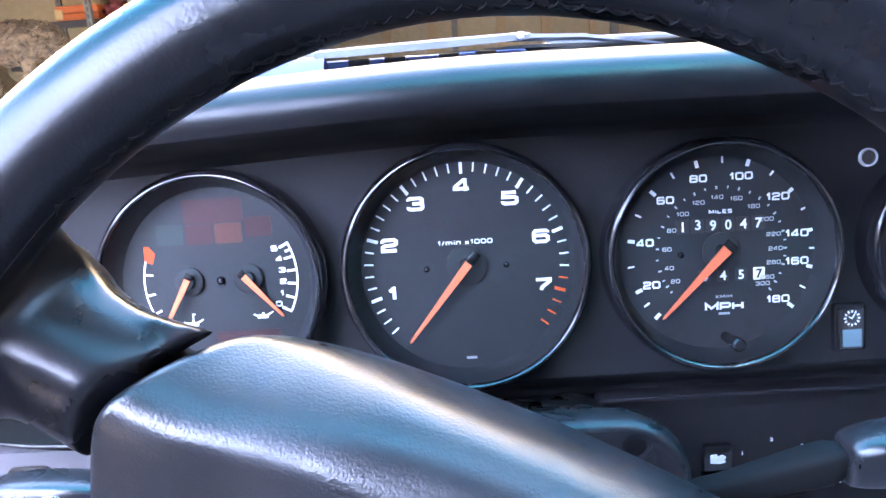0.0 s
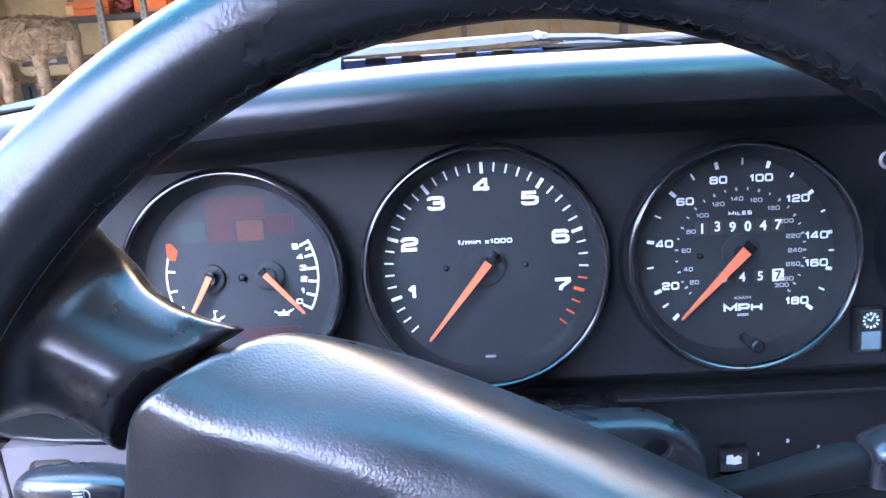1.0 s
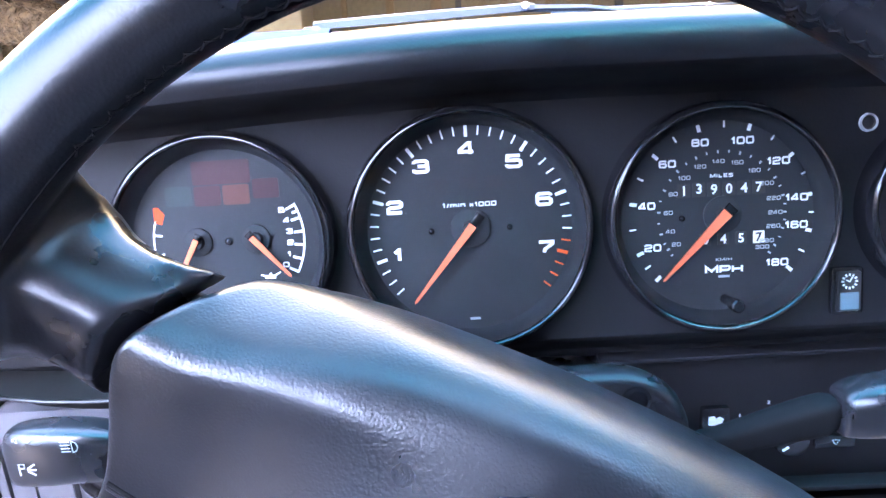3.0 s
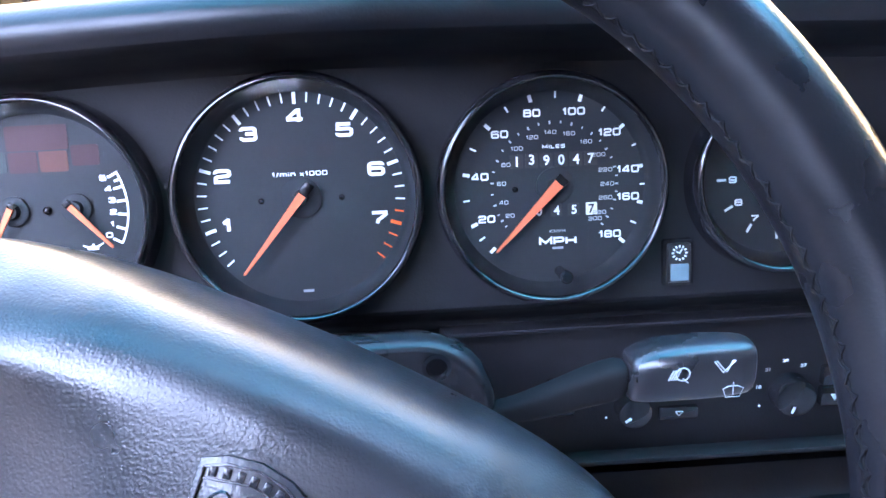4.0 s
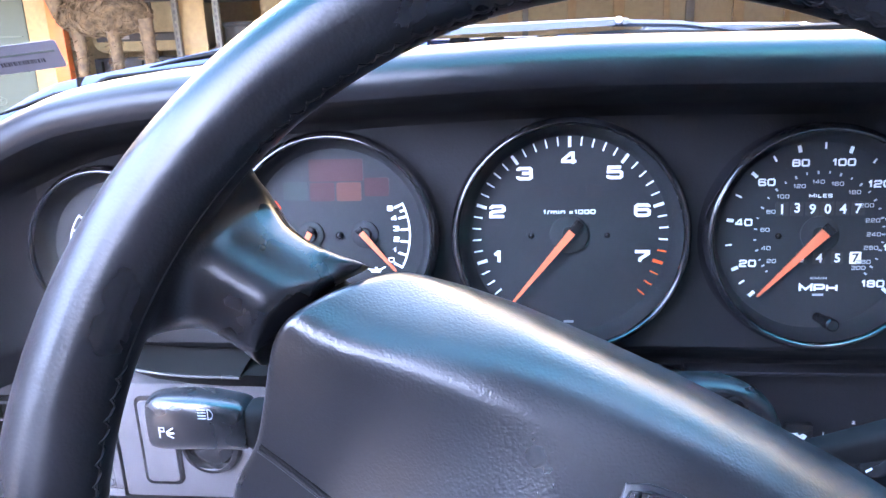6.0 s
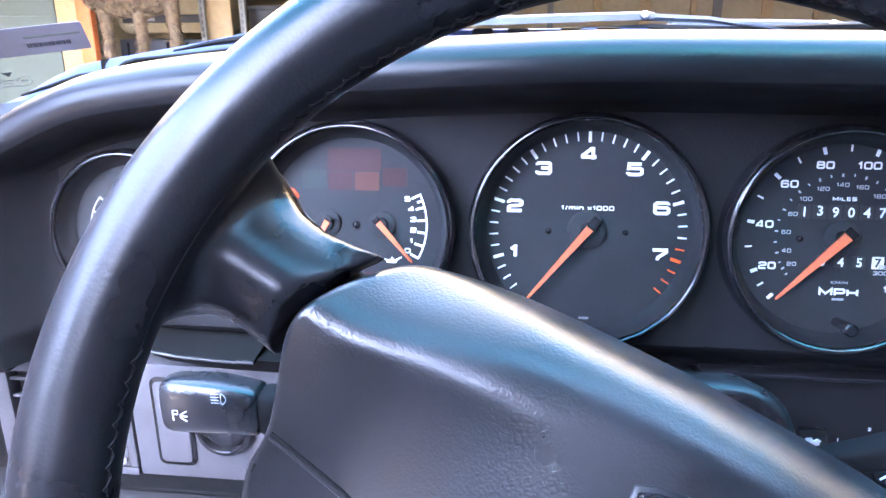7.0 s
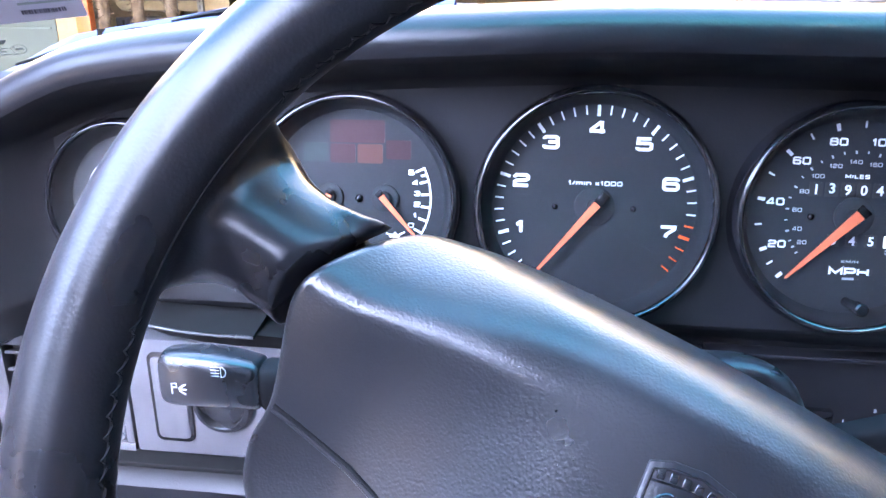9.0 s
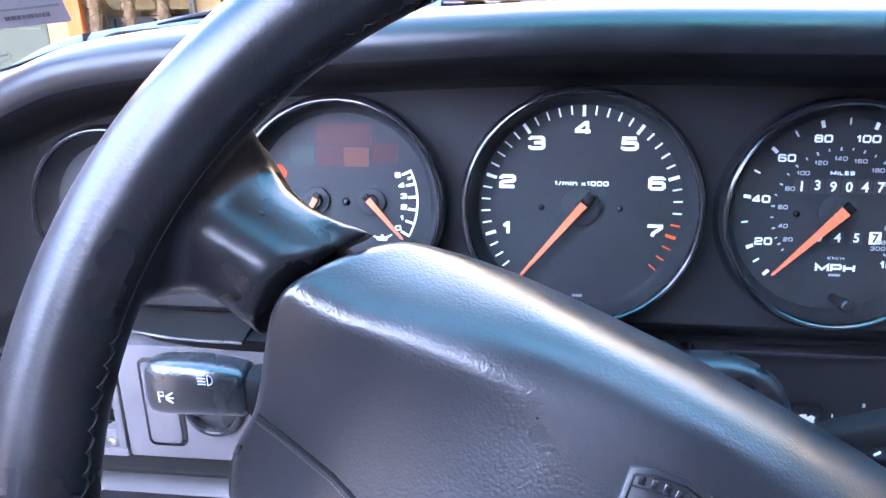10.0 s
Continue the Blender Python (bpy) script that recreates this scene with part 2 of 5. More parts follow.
GLYPHS = {  # wide squared letters as strokes in a unit box; a first item 1 closes the stroke
    "0": (1, [(1, (0, .16), (.14, 0), (.86, 0), (1, .16), (1, .84), (.86, 1), (.14, 1), (0, .84))]),
    "1": (.46, [(0, (0, .70), (.62, 1), (.72, 1), (.72, 0))]),
    "2": (1, [(0, (0, .74), (0, .86), (.14, 1), (.86, 1), (1, .86), (1, .64), (.86, .52), (.14, .46), (0, .34), (0, 0), (1, 0))]),
    "3": (1, [(0, (0, .78), (0, .88), (.12, 1), (.86, 1), (.98, .88), (.98, .62), (.86, .52), (.30, .52)), (0, (.86, .52), (1, .40), (1, .14), (.86, 0), (.14, 0), (0, .12), (0, .24))]),
    "4": (1, [(0, (.76, 0), (.76, 1), (.62, 1), (0, .36), (0, .22), (1, .22))]),
    "5": (1, [(0, (.96, 1), (.06, 1), (.03, .58), (.86, .58), (1, .46), (1, .14), (.86, 0), (.14, 0), (0, .12), (0, .22))]),
    "6": (1, [(0, (.98, .80), (.98, .88), (.86, 1), (.14, 1), (0, .84), (0, .16), (.14, 0), (.86, 0), (1, .14), (1, .42), (.86, .56), (0, .56))]),
    "7": (1, [(0, (0, 1), (1, 1), (1, .82), (.42, .30), (.36, 0))]),
    "8": (1, [(1, (.02, .64), (.02, .86), (.16, 1), (.84, 1), (.98, .86), (.98, .64), (.86, .54), (.14, .54)), (0, (.14, .54), (0, .40), (0, .14), (.14, 0), (.86, 0), (1, .14), (1, .40), (.86, .54))]),
    "9": (1, [(0, (.02, .20), (.02, .12), (.14, 0), (.86, 0), (1, .16), (1, .84), (.86, 1), (.14, 1), (0, .86), (0, .58), (.14, .44), (1, .44))]),
    "M": (1.25, [(0, (0, 0), (0, 1), (.5, .25), (1, 1), (1, 0))]),
    "P": (1, [(0, (0, 0), (0, 1), (.86, 1), (1, .86), (1, .52), (.86, .38), (0, .38))]),
    "H": (1, [(0, (0, 0), (0, 1)), (0, (1, 0), (1, 1)), (0, (0, .5), (1, .5))]),
    "I": (.1, [(0, (.5, 0), (.5, 1))]),
    "L": (.85, [(0, (0, 1), (0, 0), (1, 0))]),
    "E": (.9, [(0, (1, 1), (0, 1), (0, 0), (1, 0)), (0, (0, .5), (.9, .5))]),
    "S": (.95, [(0, (1, .80), (1, .88), (.88, 1), (.12, 1), (0, .88), (0, .64), (.12, .54), (.88, .48), (1, .36), (1, .12), (.88, 0), (.12, 0), (0, .12), (0, .20))]),
    "K": (.95, [(0, (0, 0), (0, 1)), (0, (1, 1), (.05, .5), (1, 0))]),
    "/": (.45, [(0, (0, 0), (1, 1))]),
    "m": (1.35, [(0, (0, 0), (0, .72), (.9, .72), (1, .6), (1, 0)), (0, (.5, .72), (.5, 0))]),
    "i": (.1, [(0, (.5, 0), (.5, .72)), (0, (.5, .90), (.5, 1.02))]),
    "n": (.9, [(0, (0, 0), (0, .72), (.88, .72), (1, .58), (1, 0))]),
    "x": (.8, [(0, (0, 0), (1, .72)), (0, (0, .72), (1, 0))]),
    " ": (.25, []),
}


def stroke_glyph(bm, line, closed, half, depth):
    """A flat mitred band of half width along a line of points."""
    n = len(line)
    rows = []
    for i, p in enumerate(line):
        p = Vector(p)
        before = Vector(line[i - 1]) if i or closed else None
        after = Vector(line[(i + 1) % n]) if i < n - 1 or closed else None
        d0 = (p - before).normalized() if before else (after - p).normalized()
        d1 = (after - p).normalized() if after else d0
        q = Vector((-(d0 + d1).y, (d0 + d1).x)).normalized()
        k = half / max(0.45, q.dot(Vector((-d0.y, d0.x))))
        rows.append([bm.verts.new((*(p + q * k), depth)), bm.verts.new((*(p - q * k), depth)), bm.verts.new((*(p - q * k), 0)), bm.verts.new((*(p + q * k), 0))])
    for a, b in list(zip(rows, rows[1:])) + ([(rows[-1], rows[0])] if closed else []):
        for i in range(4):
            bm.faces.new((a[i], b[i], b[(i + 1) % 4], a[(i + 1) % 4]))


WIDE = {}


def wide(name, text, size, mat, parent, m, aspect=1.2, weight=0.22, gap=0.30, depth=0.00012):
    """Broad squared numerals and capitals, centred; size is their height."""
    key = (text, size, aspect, weight, mat.name)
    if key not in WIDE:
        bm, at, h = bmesh.new(), 0.0, weight * size / 2
        for ch in text:
            w, lines = GLYPHS[ch]
            w = w * (aspect * size - 2 * h)
            for closed, *pts in lines:
                stroke_glyph(bm, [(at + h + x * w, h + y * (size - 2 * h)) for x, y in pts], closed, h, depth)
            at += w + 2 * h + gap * size
        bmesh.ops.translate(bm, vec=(-(at - gap * size) / 2, -size / 2, 0), verts=bm.verts)
        bmesh.ops.recalc_face_normals(bm, faces=bm.faces)
        me = bpy.data.meshes.new(name)
        bm.to_mesh(me)
        bm.free()
        me.materials.append(mat)
        WIDE[key] = me
    return part(name, WIDE[key], mat, parent, smooth=False, m=m)


SLABS = {}


def slab(name, w, l, mat, parent, m, depth=0.00025):
    """A small printed mark, w by l metres; alike ones share a mesh."""
    key = (round(w, 6), round(l, 6), mat.name, depth)
    if key not in SLABS:
        me = bpy.data.meshes.new(name)
        bm = box(w, l, depth)
        bm.to_mesh(me)
        bm.free()
        me.materials.append(mat)
        SLABS[key] = me
    return part(name, SLABS[key], mat, parent, smooth=False, m=m)


def flat(x, y, z=0.0, turn=0.0):
    return Matrix.Translation((x, y, z)) @ Matrix.Rotation(radians(turn), 4, "Z")


# ---- dashboard ----
def screen_base(x):
    """Foot of the windscreen: y and z at x."""
    q = ((x - 0.36) / 0.78) ** 2
    return 0.27 - 0.17 * q, 0.950 - 0.040 * q


def lip_height(x):
    return float(np.interp(x, (-0.45, -0.42, -0.39, -0.345, -0.305, -0.287, -0.27, -0.24, -0.21, -0.097, 0.0, 0.14, 0.3, 0.6, 1.1),
                           (0.83, 0.845, 0.864, 0.891, 0.911, 0.919, 0.925, 0.930, 0.934, 0.940, 0.944, 0.942, 0.937, 0.927, 0.915)))


LEAN_BACK = 0.158
stations = [-0.46, -0.45, -0.44, -0.42, -0.40, -0.38, -0.36, -0.35, -0.342, -0.334, -0.326, -0.318, -0.31, -0.302, -0.29, -0.27, -0.25, -0.22, -0.18] + [-0.14 + 0.04 * i for i in range(32)]


def face_y(z, off=0.0):
    """The plane of the dials, off metres towards the driver."""
    return LEAN_BACK * (z - 0.85) - off


def pad_profile(x):
    l = lip_height(x)
    yb, zb = screen_base(x)
    zf = max(l - 0.027, 0.795)
    q = min(1.0, max(0.0, (-0.308 - x) / 0.04))
    cheek = q * q * (3 - 2 * q)
    back = max(0.0, zb - 0.006 - (l + 0.02))
    pts = [(yb - 0.008, zb - 0.004), (0.6 * yb, 0.5 * (zb + l) + 0.006 if back == 0 else l + 0.014 + 0.5 * back), (0.03, l + 0.012 + 0.08 * back), (-0.004, l + 0.0114), (-0.016, l + 0.0105), (-0.0245, l + 0.0085),
           (-0.0300, l + 0.005), (-0.0335, l - 0.000), (-0.0345, l - 0.0065), (-0.0320, l - 0.0120), (-0.024, l - 0.0155), (-0.012, l - 0.0185), (0.002, l - 0.0235)]
    pts = [(y, max(z, 0.795)) for y, z in pts]
    pts += [(face_y(z, -0.002), z) for z in np.linspace(zf, 0.789, 6)]
    pts += [(-0.0085, 0.786), (-0.0055, 0.7825), (0.004, 0.777), (0.013, 0.770), (0.0145, 0.764)]
    return pts[:8] + [(y + (min(y, -0.044) - y) * cheek, z) for y, z in pts[8:]]


dash = thing("dashboard", (0.3, 0.05, 0.42), "black grained dashboard with a rounded hood above five dials", "dashboard", kind="structure")
pad = part("dash_pad", loft([[Vector((x, y, z)) for y, z in pad_profile(x)] for x in stations], closed=False), DASH, dash, "black grained padded hood and dial surround")
pad.data.materials.append(FACE)
span = len(pad_profile(0.0)) - 1
for f in pad.data.polygons:
    f.material_index = 1 if f.index % span >= 9 else 0
sub = pad.modifiers.new("smooth", "SUBSURF")
sub.levels = sub.render_levels = 1
# switch panels below the hood, each a shallow slab, with a trim line under them
part("switch_panel", box(0.66, 0.02, 0.092, pose(0.40, 0.0245, 0.7195), 0.002), FACE, dash, "matt black control panel with rotary knobs")
part("switch_panel", box(0.150, 0.02, 0.086, pose(-0.2190, 0.024, 0.704), 0.0025), GREY, dash, "dark grey switch panel beside the air vent")
part("panel_trim", box(0.67, 0.014, 0.004, pose(0.40, 0.010, 0.6735), 0.0015), FACE, dash)
part("panel_trim", box(0.68, 0.012, 0.003, pose(0.41, 0.006, 0.7655), 0.001), FACE, dash)
part("panel_trim", box(0.25, 0.03, 0.004, pose(-0.255, 0.016, 0.659), 0.0015), RUBBER, dash)
shelf = [(-0.275, -0.022, 0.7820), (-0.253, -0.030, 0.7800), (-0.229, -0.030, 0.7765), (-0.209, -0.030, 0.7753), (-0.185, -0.030, 0.7750)]
part("shelf_lip", loft([[Vector((x, y + a, z + b)) for a, b in ((0, 0), (0.03, 0.004), (0.03, 0.000), (0, -0.0022))] for x, y, z in shelf]), RUBBER, dash, "thin black shelf under the dial hood")
part("shelf_edge", tube([Vector((x, y + 0.0004, z - 0.0009)) for x, y, z in shelf], 0.0012, 8), GLOSSY, dash, "thin glossy lip along the shelf")
part("shelf_lip", loft([[Vector((x, y + a, z + b)) for a, b in ((0.004, -0.001), (0.05, -0.003), (0.05, -0.022), (0.030, -0.022))] for x, y, z in shelf + [(-0.10, -0.03, 0.772)]]), RUBBER, dash)
knee = [(0.02, 0.655), (0.019, 0.642), (0.012, 0.633), (-0.012, 0.630), (-0.036, 0.627), (-0.050, 0.620), (-0.054, 0.606), (-0.048, 0.56), (-0.01, 0.45), (0.05, 0.42)]
bolster = part("knee_bolster", loft([[Vector((x, y, z)) for y, z in knee] for x in [-0.42 + 0.06 * i for i in range(27)]], closed=False), DASH, dash, "black padded knee bolster")
part("back_board", box(1.62, 0.02, 0.40, pose(0.35, 0.06, 0.60)), RUBBER, dash)


# ---- dials ----
def dial_frame(cx, cz):
    n = Vector((0, -1, LEAN_BACK)).normalized()
    up = Vector((0, LEAN_BACK, 1)).normalized()
    m = Matrix((Vector((1, 0, 0)), up, n)).transposed().to_4x4()
    return Matrix.Translation((cx, face_y(cz), cz)) @ m


def instrument(cx, cz, r, label, ring=(0.0, 0.0)):
    g = thing("instrument", (cx, face_y(cz), cz), label, "gauge", "dials in the dashboard")
    m = dial_frame(cx, cz)
    rm = m @ flat(*ring)
    part("bezel", lathe([(r + 0.0010, -0.004), (r + 0.0012, 0.0060), (r + 0.0008, 0.0112), (r - 0.0004, 0.0140), (r - 0.0016, 0.0150), (r - 0.0024, 0.0151), (r - 0.0031, 0.0146), (r - 0.0035, 0.0138), (r - 0.0036, 0.0122)], rm, 128), BEZEL, g, "glossy black bezel ring")
    part("inner_wall", lathe([(r - 0.0036, 0.0121), (r - 0.0042, 0.0100), (r - 0.0056, 0.0055), (r - 0.0070, 0.0022), (r - 0.0088, 0.0002)], rm, 96), DIAL, g)
    part("dial_plate", lathe([(0, 0.0), (r - 0.0085, 0.0), (r - 0.0075, -0.002)], rm, 64), DIAL, g, "matt black dial")
    pane = part("dial_glass", lathe([(0, 0.0128), (r * 0.5, 0.0126), (r - 0.0036, 0.0120)], rm, 64), LENS, g, "clear dial glass")
    pane.visible_shadow = False
    return g, m


def spot(radius, degrees, z=0.0003):
    a = radians(degrees)
    return radius * math.cos(a), radius * math.sin(a), z


def tick(g, m, degrees, outer, length, width, mat=None):
    x, y, z = spot(outer - length / 2, degrees)
    return slab("tick_mark", width, length, mat or INK, g, m @ flat(x, y, z, degrees - 90))


def needle(g, m, at, degrees, length, w0, w1, tail=0.007, hub=0.0105, mat=None, z=0.0055):
    base = m @ flat(at[0], at[1], 0, degrees)
    part("hub", lathe([(hub, 0.0), (hub, 0.0018), (hub - 0.0008, 0.0024), (0.004, 0.0024), (0.0035, z), (0, z)], base, 40), DIAL, g)
    pts = [(length, 0), (length - 0.001, w1 / 2), (-0.002, w0 / 2), (-0.002, -w0 / 2), (length - 0.001, -w1 / 2)]
    part("needle", prism(pts, 0.0011, base @ flat(0, 0, z), 0.0003), mat or NEEDLE, g, "tapered orange needle", smooth=False)
    part("needle_cap", prism([(-0.0021, w0 / 2), (-tail - 0.002, w0 / 2 + 0.0003), (-tail - 0.002, -w0 / 2 - 0.0003), (-0.0021, -w0 / 2)], 0.0022, base @ flat(0, 0, z - 0.0006), 0.0004), GLOSSY, g, "black needle tail")


def arc_band(m, radius, width, a0, a1, n=24, z=0.0003):
    bm = bmesh.new()
    inner, outer = [], []
    for i in range(n + 1):
        a = a0 + (a1 - a0) * i / n
        for rr, row in ((radius - width / 2, inner), (radius + width / 2, outer)):
            row.append(bm.verts.new(m @ Vector(spot(rr, a, z))))
    for i in range(n):
        bm.faces.new((inner[i], outer[i], outer[i + 1], inner[i + 1]))
    return bm


def pin(g, m, x, y, r=0.0016):
    part("stop_pin", lathe([(r, 0), (r * 0.9, r * 0.7), (r * 0.5, r * 1.05), (0, r * 1.15)], m @ flat(x, y), 16), GLOSSY, g)


# engine speed
tach, TM = instrument(0.0012, 0.8497, 0.0632, "black rev counter with white numerals and orange needle", (-0.0006, -0.0005))
for k in range(2, 39):
    v, big = k / 5, k % 5 == 0
    tick(tach, TM, 90 - 36 * (v - 4), 0.0535, 0.0058 if big else 0.0048, 0.0017 if big else 0.0008, ORANGE if v > 6.7 else INK)
for v in range(1, 8):
    x, y, z = spot(0.0415, 90 - 36 * (v - 4))
    wide("numeral", str(v), 0.0074, INK, tach, TM @ flat(x, y, z), 1.22, 0.24)
wide("caption", "1/min x1000", 0.0025, INK, tach, TM @ flat(0, 0.0122, 0.0003), 1.12, 0.22, 0.2)
slab("maker_mark", 0.0055, 0.0013, DIM, tach, TM @ flat(0, -0.0495, 0.0003))
FAINT = material("unlit_dark_lamp_lens", (0.026, 0.026, 0.028), 0.6, shine=0.12)
for x in (-0.0145, 0.0, 0.0135):
    part("warning_lamp", prism(rounded(0.0085, 0.0065, 0.001), 0.0002, TM @ flat(x, 0.0235)), FAINT, tach, smooth=False)
pin(tach, TM, -0.0208, -0.001)
pin(tach, TM, 0.0208, -0.001)
needle(tach, TM, (0, 0), 230.5, 0.0500, 0.0044, 0.0014)

# road speed
speedo, SM = instrument(0.1334, 0.8488, 0.0590, "black speedometer in miles with mileage counter and orange needle", (-0.0026, -0.001))
MPH = ((0, 20, 40, 60, 80, 100, 120, 140, 160, 180), (224, 203.5, 170.5, 137, 104.5, 72, 39, 10, -13.5, -41))
for v in range(0, 181, 10):
    big = v % 20 == 0
    tick(speedo, SM, float(np.interp(v, *MPH)), 0.0487, 0.0037 if big else 0.0034, 0.0018 if big else 0.0009)
for v in range(20, 181, 20):
    x, y, z = spot(0.0396, float(np.interp(v, *MPH)) + {60: -2, 80: 1.5, 100: 2, 120: 3, 160: 2.5, 180: -2}.get(v, 0))
    wide("numeral", str(v), 0.0040, INK, speedo, SM @ flat(x, y, z), 1.05, 0.22, 0.13)
for v in range(20, 301, 20):
    a = float(np.interp(v / 1.609, *MPH))
    x, y, z = spot(0.0280, a)
    wide("numeral", str(v), 0.0022, DIM, speedo, SM @ flat(x, y, z), 1.0, 0.2, 0.16)
    tick(speedo, SM, a, 0.0338, 0.0017, 0.0009, DIM)
    tick(speedo, SM, float(np.interp((v - 10) / 1.609, *MPH)), 0.0338, 0.0014, 0.0007, DIM)
wide("caption", "MILES", 0.0020, INK, speedo, SM @ flat(0, 0.0205, 0.0003), 1.15, 0.24, 0.26)
wide("caption", "KM/H", 0.0018, DIM, speedo, SM @ flat(0.001, -0.0240, 0.0003), 1.1, 0.2, 0.2)
wide("caption", "MPH", 0.0044, INK, speedo, SM @ flat(0.001, -0.0293, 0.0003), 1.35, 0.26, 0.12)
slab("maker_mark", 0.0058, 0.0012, DIM, speedo, SM @ flat(0.001, -0.0331, 0.0003))
for row, (digits, y, x0, step) in enumerate((("139047", 0.0135, -0.0195, 0.0078), ("0457", -0.0130, -0.0085, 0.0093))):
    for i, d in enumerate(digits):
        cream = row == 1 and i == 3
        at = SM @ flat(x0 + step * i, y)
        drum = part("counter_drum", prism(rounded(0.0068 if row == 0 else 0.0060, 0.0074 if row == 0 else 0.0066, 0.0006), 0.0002, at), CREAM if cream else DRUM, speedo, smooth=False)
        words("numeral", d, 0.0052 if row == 0 else 0.0048, BLACKINK if cream else INK, drum, at @ flat(0, 0.0007 if d == "3" else 0, 0.0004), 0.98, 0.00014)
pin(speedo, SM, -0.0208, -0.001)
needle(speedo, SM, (0, 0), 225.5, 0.0465, 0.0056, 0.0012, tail=0.004, hub=0.0098)
part("reset_knob", lathe([(0.0026, 0.0), (0.0026, 0.012), (0.0034, 0.0125), (0.0034, 0.019), (0.0026, 0.020), (0, 0.020)], SM @ flat(0.0015, -0.0455), 20), GLOSSY, speedo, "black trip reset knob")

# oil temperature and pressure
combo, CM = instrument(-0.1282, 0.8502, 0.0588, "black oil gauge with unlit warning lamps and two needles", (-0.0020, -0.0015))
part("scale_arc", arc_band(CM, 0.0405, 0.0010, -28, 26), INK, combo, smooth=False)
part("scale_arc", arc_band(CM, 0.0405, 0.0008, 162, 214), INK, combo, smooth=False)
for i, a in enumerate((-28, -17.5, -6.5, 4, 14.5, 25)):
    tick(combo, CM, a, 0.0408, 0.0055, 0.0013)
    x, y, z = spot(0.0330, a + 1.5)
    wide("numeral", str(i), 0.0029, INK, combo, CM @ flat(x, y, z), 1.2, 0.24)
tick(combo, CM, 20, 0.0408, 0.0035, 0.0013)
for a in (173, 189, 204):
    tick(combo, CM, a, 0.0405, 0.0045, 0.0010)
part("red_zone", prism([(-0.0027, -0.0034), (0.0012, -0.0046), (0.0030, 0.0006), (-0.0002, 0.0046), (-0.0027, 0.0046)], 0.0003, CM @ flat(-0.0364, 0.0150, 0)), RED, combo, "orange red danger mark", smooth=False)
for x, y, w, h, lens in ((-0.001, 0.0365, 0.031, 0.0125, REDLAMP), (-0.0245, 0.0248, 0.0145, 0.0105, GREENLAMP), (-0.0092, 0.0243, 0.0142, 0.0105, REDLAMP),
                         (0.0062, 0.0243, 0.0142, 0.0105, AMBERLAMP), (0.0222, 0.0268, 0.0140, 0.0105, REDLAMP), (0.012, -0.031, 0.034, 0.006, REDLAMP)):
    part("warning_lamp", prism(rounded(w, h, 0.0013), 0.0003, CM @ flat(x, y)), lens, combo, "unlit coloured warning lamp", smooth=False)


def oil_can(m, parent, steam):
    bm = prism([(-0.0035, -0.0015), (0.0022, -0.0015), (0.0022, 0.0005), (-0.0035, 0.0005)], 0.0003, m)
    prism([(0.0022, -0.0003), (0.0052, 0.0016), (0.0049, 0.0021), (0.0020, 0.0008)], 0.0003, m, bm=bm)
    prism([(-0.0055, 0.0004), (-0.0034, -0.0004), (-0.0034, 0.0004), (-0.0053, 0.0012)], 0.0003, m, bm=bm)
    prism([(-0.0010, 0.0005), (0.0002, 0.0005), (0.0002, 0.0016), (-0.0010, 0.0016)], 0.0003, m, bm=bm)
    if steam:
        prism([(-0.0006, 0.0018), (0.0000, 0.0018), (0.0000, 0.0052), (-0.0006, 0.0052)], 0.0003, m, bm=bm)
        prism([(0.0000, 0.0045), (0.0012, 0.0045), (0.0012, 0.0051), (0.0000, 0.0051)], 0.0003, m, bm=bm)
    part("oil_symbol", bm, INK, parent, "white oil can symbol", smooth=False)


oil_can(CM @ flat(0.0210, -0.0205), combo, False)
oil_can(CM @ flat(-0.0165, -0.0225), combo, True)
pin(combo, CM, 0.0, -0.0005, 0.0022)
needle(combo, CM, (0.0150, 0), -48.5, 0.0275, 0.0034, 0.0014, tail=0.003, hub=0.0076)
needle(combo, CM, (-0.0165, 0), 240.5, 0.0275, 0.0034, 0.0014, tail=0.003, hub=0.0076)

# fuel and clock at the two ends
fuel, FM = instrument(-0.2630, 0.8445, 0.0462, "small black fuel gauge in the dashboard's end")
part("scale_arc", arc_band(FM, 0.028, 0.0009, 140, 220), DIM, fuel, smooth=False)
for a in (140, 160, 180, 200, 220):
    tick(fuel, FM, a, 0.0283, 0.005, 0.0011, DIM)
needle(fuel, FM, (0, 0), 215, 0.024, 0.0034, 0.0012, tail=0.003, hub=0.0076)
clock, KM = instrument(0.2530, 0.8470, 0.0490, "small black dashboard clock with white numerals")
for h in range(12):
    tick(clock, KM, 90 - 30 * h, 0.0330, 0.0050, 0.0013)
    if h in (6, 7, 8, 9, 10):
        x, y, z = spot(0.0245, 90 - 30 * h)
        wide("numeral", str(h), 0.0036, INK, clock, KM @ flat(x, y, z), 1.2, 0.24, 0.14)
needle(clock, KM, (0, 0), 253, 0.0225, 0.0030, 0.0018, tail=0.003, hub=0.006)
needle(clock, KM, (0, 0), 40, 0.028, 0.0026, 0.0014, tail=0.003, hub=0.006, mat=INK, z=0.0075)

